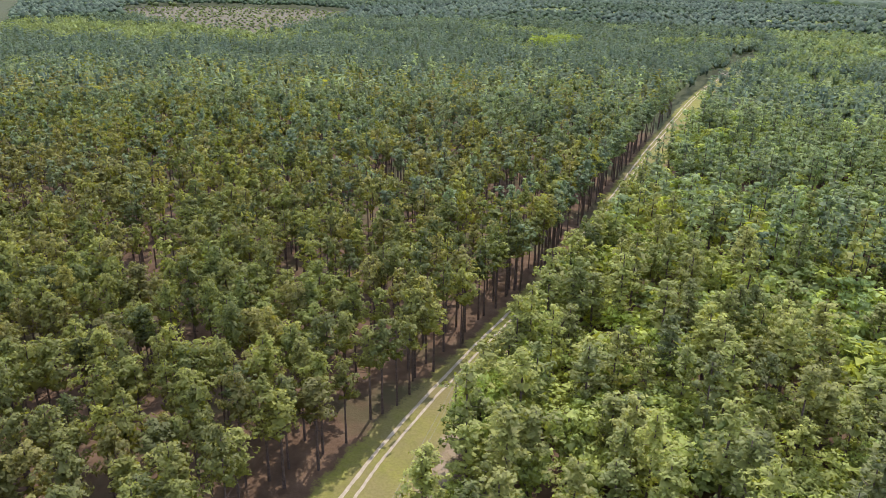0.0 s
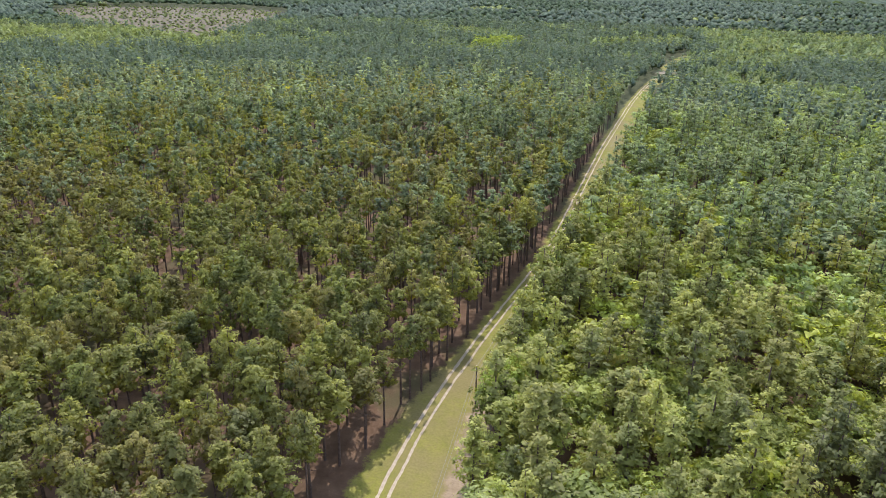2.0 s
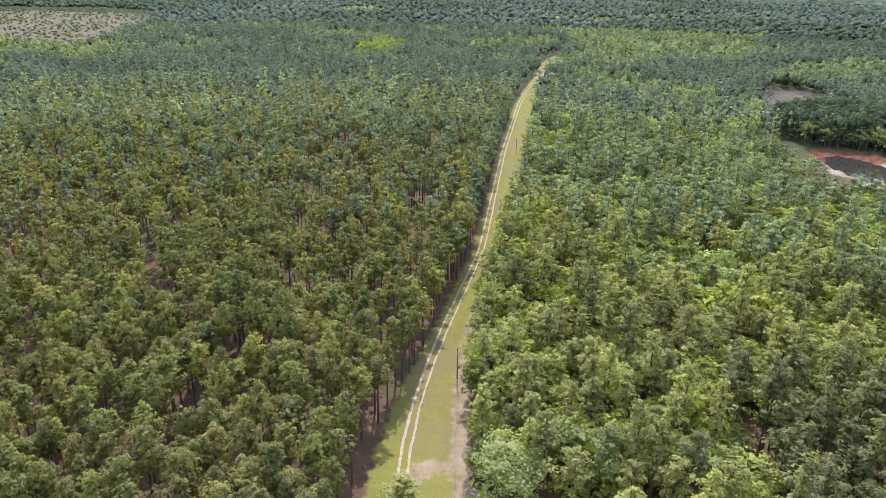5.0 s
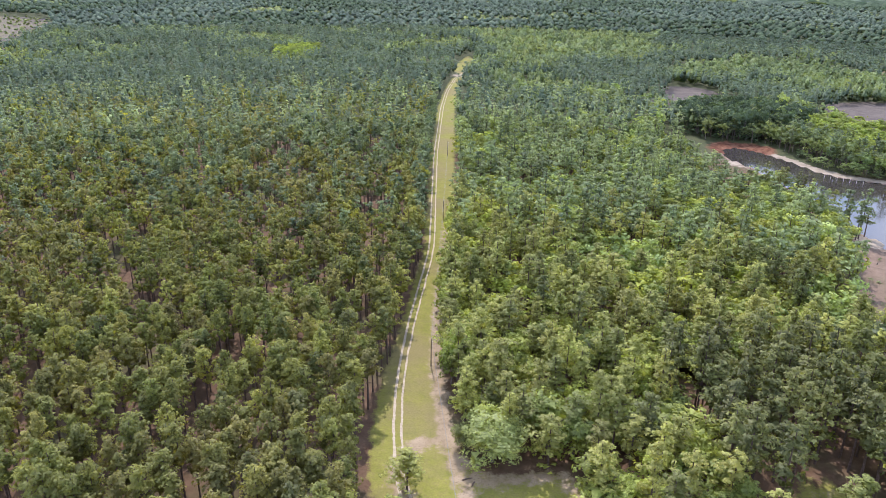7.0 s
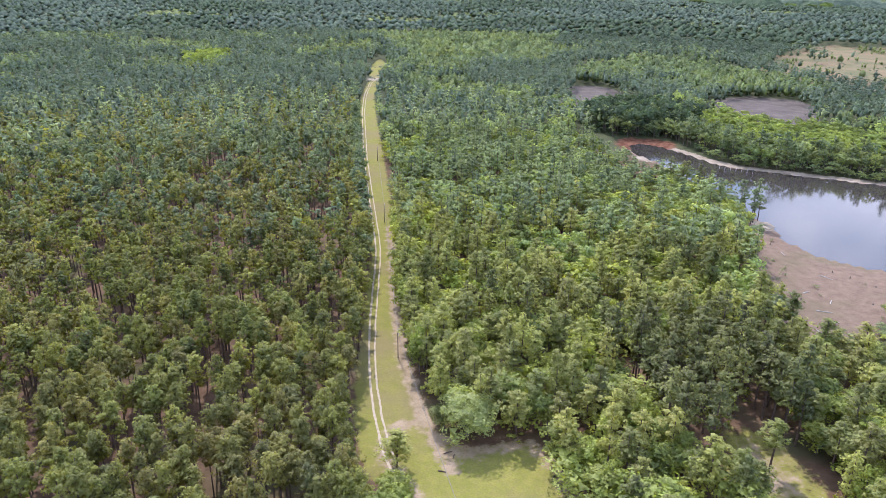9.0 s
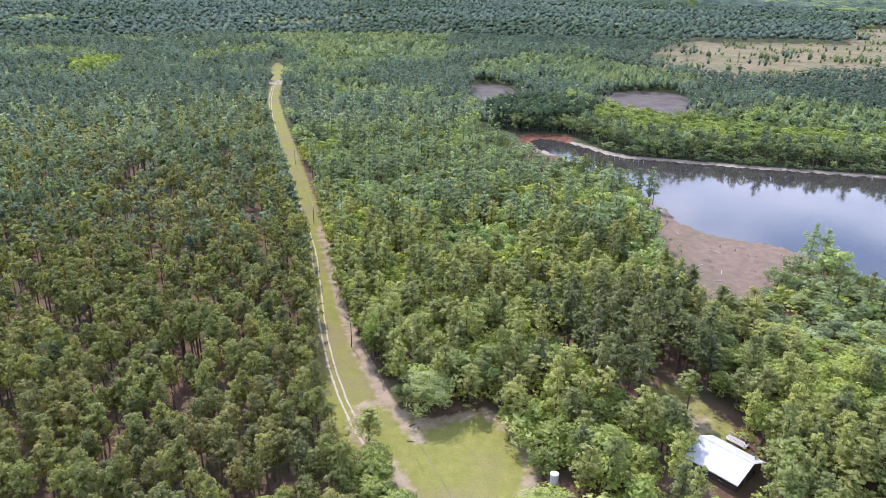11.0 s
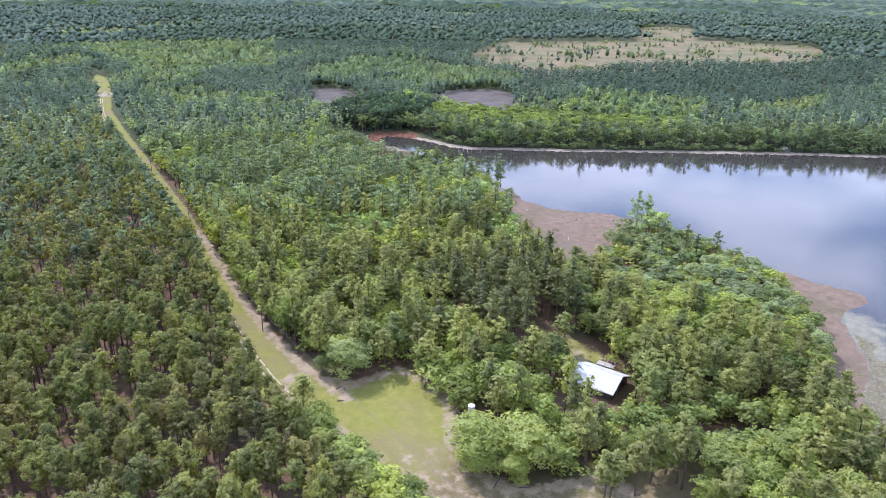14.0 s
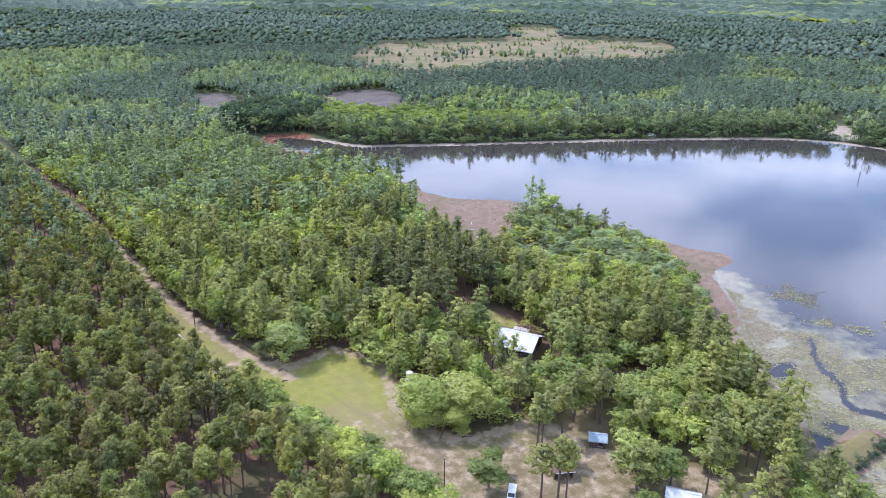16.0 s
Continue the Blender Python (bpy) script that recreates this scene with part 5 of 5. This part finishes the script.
for k, (x, y) in enumerate(YARD_PINES):
    special_tree("yard_pine", "slender open-crowned pine standing in the yard", "pine tree", x, y, pine_crown(W, 92, 14, 0.33, 0.5, 2.4), pine_trunk(W, 6, 18, 8), M_WOODS_PINE, M_BARK,
                 W.uniform(1.1, 1.4), W.uniform(0.78, 1.0), "pines of the yard")
for x, y, w, t in ((8.5, -50.5, 1.75, 1.1), (14, -46, 1.5, 1.0), (47.5, -55, 1.7, 1.05), (30, -45, 1.3, 0.9), (36, -40, 1.4, 1.0), (24, -22, 1.2, 0.9), (44, -62, 1.3, 0.95), (62.5, -46, 1.6, 1.1), (59, -35, 1.5, 1.1), (43, -34.5, 1.5, 1.05), (54, -61, 1.5, 1.0), (50, -40, 1.2, 0.9), (16, -55, 1.3, 0.9), (-18.5, -27.5, 1.35, 0.78), (41, -48, 0.9, 0.7), (3, -57, 1.0, 0.6), (31, -33, 1.4, 1.0), (22, -36, 1.0, 0.85), (52, -50, 1.4, 0.9), (-13.5, -23.5, 0.75, 0.62)):
    special_tree("yard_tree", "full bright green broadleaf tree shading the yard", "tree", x, y, broad_crown(W, 13, 190, 14, 0.28), broad_trunk(W, 7, 12, 7), M_BROAD, M_BARK_GREY, w, t, "broadleaf trees of the yard")
for x, y, t in ((128, 81, 1.0), (136, 75.5, 0.95), (146, 68, 0.82), (140, 73, 0.7), (122, 86, 0.6), (131, 206, 0.72), (127, 213, 0.8), (124, 221, 0.85), (125, 228, 0.75), (121, 234, 0.9), (118, 241, 0.95), (123, 246, 0.8), (114, 250, 0.9), (119, 256, 0.85), (111, 259, 0.9)):
    special_tree("shore_pine", "tall thin dark pine with sparse layered crown by the water", "pine tree", x, y, pine_crown(W, 56, 14, 0.3, 0.42, 2.0, fill=10), pine_trunk(W, 6, 18, 10), M_DEEP, M_BARK,
                 W.uniform(0.95, 1.25), t, "pines along the shore")

# bleached dead tree
snag = thing("dead_tree", "bleached bare dead tree with forked limbs", "dead tree", -27.3, 79.0)
tri_part("trunk", tube([(0, 0, 0), (0.1, 0.1, 4), (0.3, 0, 7.2)], [0.22, 0.17, 0.1], 7), M_SNAG, snag)
for q in range(6):
    az, z0, ln = q * 1.9 + 0.4, 5.2 + 0.35 * q, 2.8 - 0.2 * q
    d = np.array([math.cos(az), math.sin(az), 0])
    p0 = np.array([0.2, 0.05, z0])
    tri_part("limb", tube([p0, p0 + d * ln * 0.55 + [0, 0, 0.5], p0 + d * ln + [0, 0, 1.3]], [0.09, 0.06, 0.02], 5), M_SNAG, snag)

# logs and stumps
for x, y, ln, az in ((-30.8, 52.5, 2.2, 20), (-29.6, 51.0, 1.6, 70), (-33, 46, 1.8, -20), (-8.6, 41, 2.0, 60), (-14, -4.5, 4.0, 35), (-9, -9, 3.0, -30), (100, 104, 6, 20), (96, 95, 5, 70), (103, 113, 5, -25),
                     (98, 84, 7, 10), (110, 120, 4, 50), (121, 140, 5, -60), (93, 100, 5, 100), (106, 128, 3, 15), (97, 90, 6, -40), (90, 88, 5, 33), (119, 165, 4, 80)):
    p = [(-ln / 2, 0, 0.14), (0, 0.1, 0.16), (ln / 2, 0, 0.12)]
    lg = new("fallen_log", soup("fallen_log", tube(p, [0.17, 0.15, 0.1], 7), [M_SNAG if x > 60 else M_BARK]))
    lg.matrix_world = pose(x, y, float(height(np.array([x]), np.array([y]))[0]), 0, 0, az)
    tagged(lg, "bleached fallen log lying on drying mud" if x > 60 else "dark fallen log lying on the clearing", "log", "fallen logs")
for k in range(20):
    x, y = W.uniform(95, 150), W.uniform(88, 185)
    if inside_distance([x], [y], MUD)[0] < 2 or inside_distance([x], [y], LAKE)[0] > -1:
        continue
    st = new("mud_stump", soup("mud_stump", np.concatenate([tube([(0, 0, -0.1), (0.05, 0, 0.25), (0.12, 0.1, W.uniform(0.4, 0.9))], [0.4, 0.22, 0.12], 7)]), [M_BARK_GREY]))
    st.matrix_world = pose(x, y, float(height(np.array([x]), np.array([y]))[0]), 0, 0, W.uniform(0, 360))
    tagged(st, "dark rotten stump sticking out of lake mud", "stump", "stumps in the mud")

# posts of old docks along the far shore
for k in range(7):
    pst = new("dock_post", soup("dock_post", tube([(0, 0, -1), (0, 0, 1.1)], [0.13, 0.12], 8), [M_SNAG]))
    pst.matrix_world = pose(157 + 14.3 * k / 6 - 1.5, 293.5 - 10.6 * k / 6 - 1.5, -1.0)
    tagged(pst, "short bleached post at the far shore", "post", "bleached posts on the far shore")
for k in range(10):
    pst = new("dock_post", soup("dock_post", tube([(0, 0, -1), (0, 0, 0.9)], [0.11, 0.1], 8), [M_SNAG]))
    pst.matrix_world = pose(309.5 + 29 * k / 9 - 1.5, 205.6 - 19 * k / 9 - 1.5, -1.0)
    tagged(pst, "short bleached post at the far shore", "post", "bleached posts on the far shore")
lake_snag = new("drowned_trunk", soup("drowned_trunk", tube([(0, 0, -2), (0.4, 0.2, 4), (1.2, 0.4, 9.5)], [0.4, 0.32, 0.24], 8), [M_SNAG]))
lake_snag.matrix_world = pose(380, 45, LAKE_Z)
tagged(lake_snag, "leaning bare dead trunk standing in the lake", "dead tree")

# lily pads: mats of floating leaves with a winding open channel
L = np.random.default_rng(91)
x, y = L.uniform(48, 190, 112000), L.uniform(-115, 5, 112000)
keep = inside_distance(x, y, LAKE) > 1.0
keep &= (np.abs(x - np.interp(y, CHANNEL_Y, CHANNEL_X) - 0.8 * wavy(x, y, 5, 4)) > 1.0 + 0.5 * wavy(x, y, 6, 2)) | (y > -40)
patch = wavy(x, y, 13, 3) + 0.55 * wavy(x, y, 4.5, 4) - 0.018 * np.maximum(x - 110, 0) - 0.004 * (y + 50) + 1.1 * np.exp(-np.maximum(inside_distance(x, y, LAKE), 0) / 9)
keep &= (patch + L.normal(0, 0.2, len(x)) > -0.2) & (L.uniform(0, 1, len(x)) < 0.75)
keep &= (np.hypot((x - 94) / 2.2, y + 44.5) > 2.6) & (np.hypot(x - 64.5, (y + 68) / 1.4) > 3.2) & (np.hypot(x - 75.5, (y + 70.5) / 1.3) > 2.4) & (inside_distance(x, y, DAM) < -2)
x, y = x[keep], y[keep]
n = len(x)
ang = np.arange(5) * 2 * np.pi / 5
r = L.uniform(0.15, 0.46, n)
ring = np.stack([x[:, None] + r[:, None] * np.cos(ang + L.uniform(0, 6, (n, 1))), y[:, None] + r[:, None] * np.sin(ang), LAKE_Z + 0.03 + L.uniform(0, 0.06, (n, 5))], -1)
pads = new("lily_pads", mesh_from("lily_pads", ring, np.arange(n * 5).reshape(n, 5), [M_LILY], False, None, {"tint": np.repeat(np.clip(0.45 + 0.4 * wavy(x, y, 16, 7) + L.normal(0, 0.12, n), 0, 0.85), 5)}))
tagged(pads, "yellow-green mats of floating lily pads", "lily pads", kind="stuff")
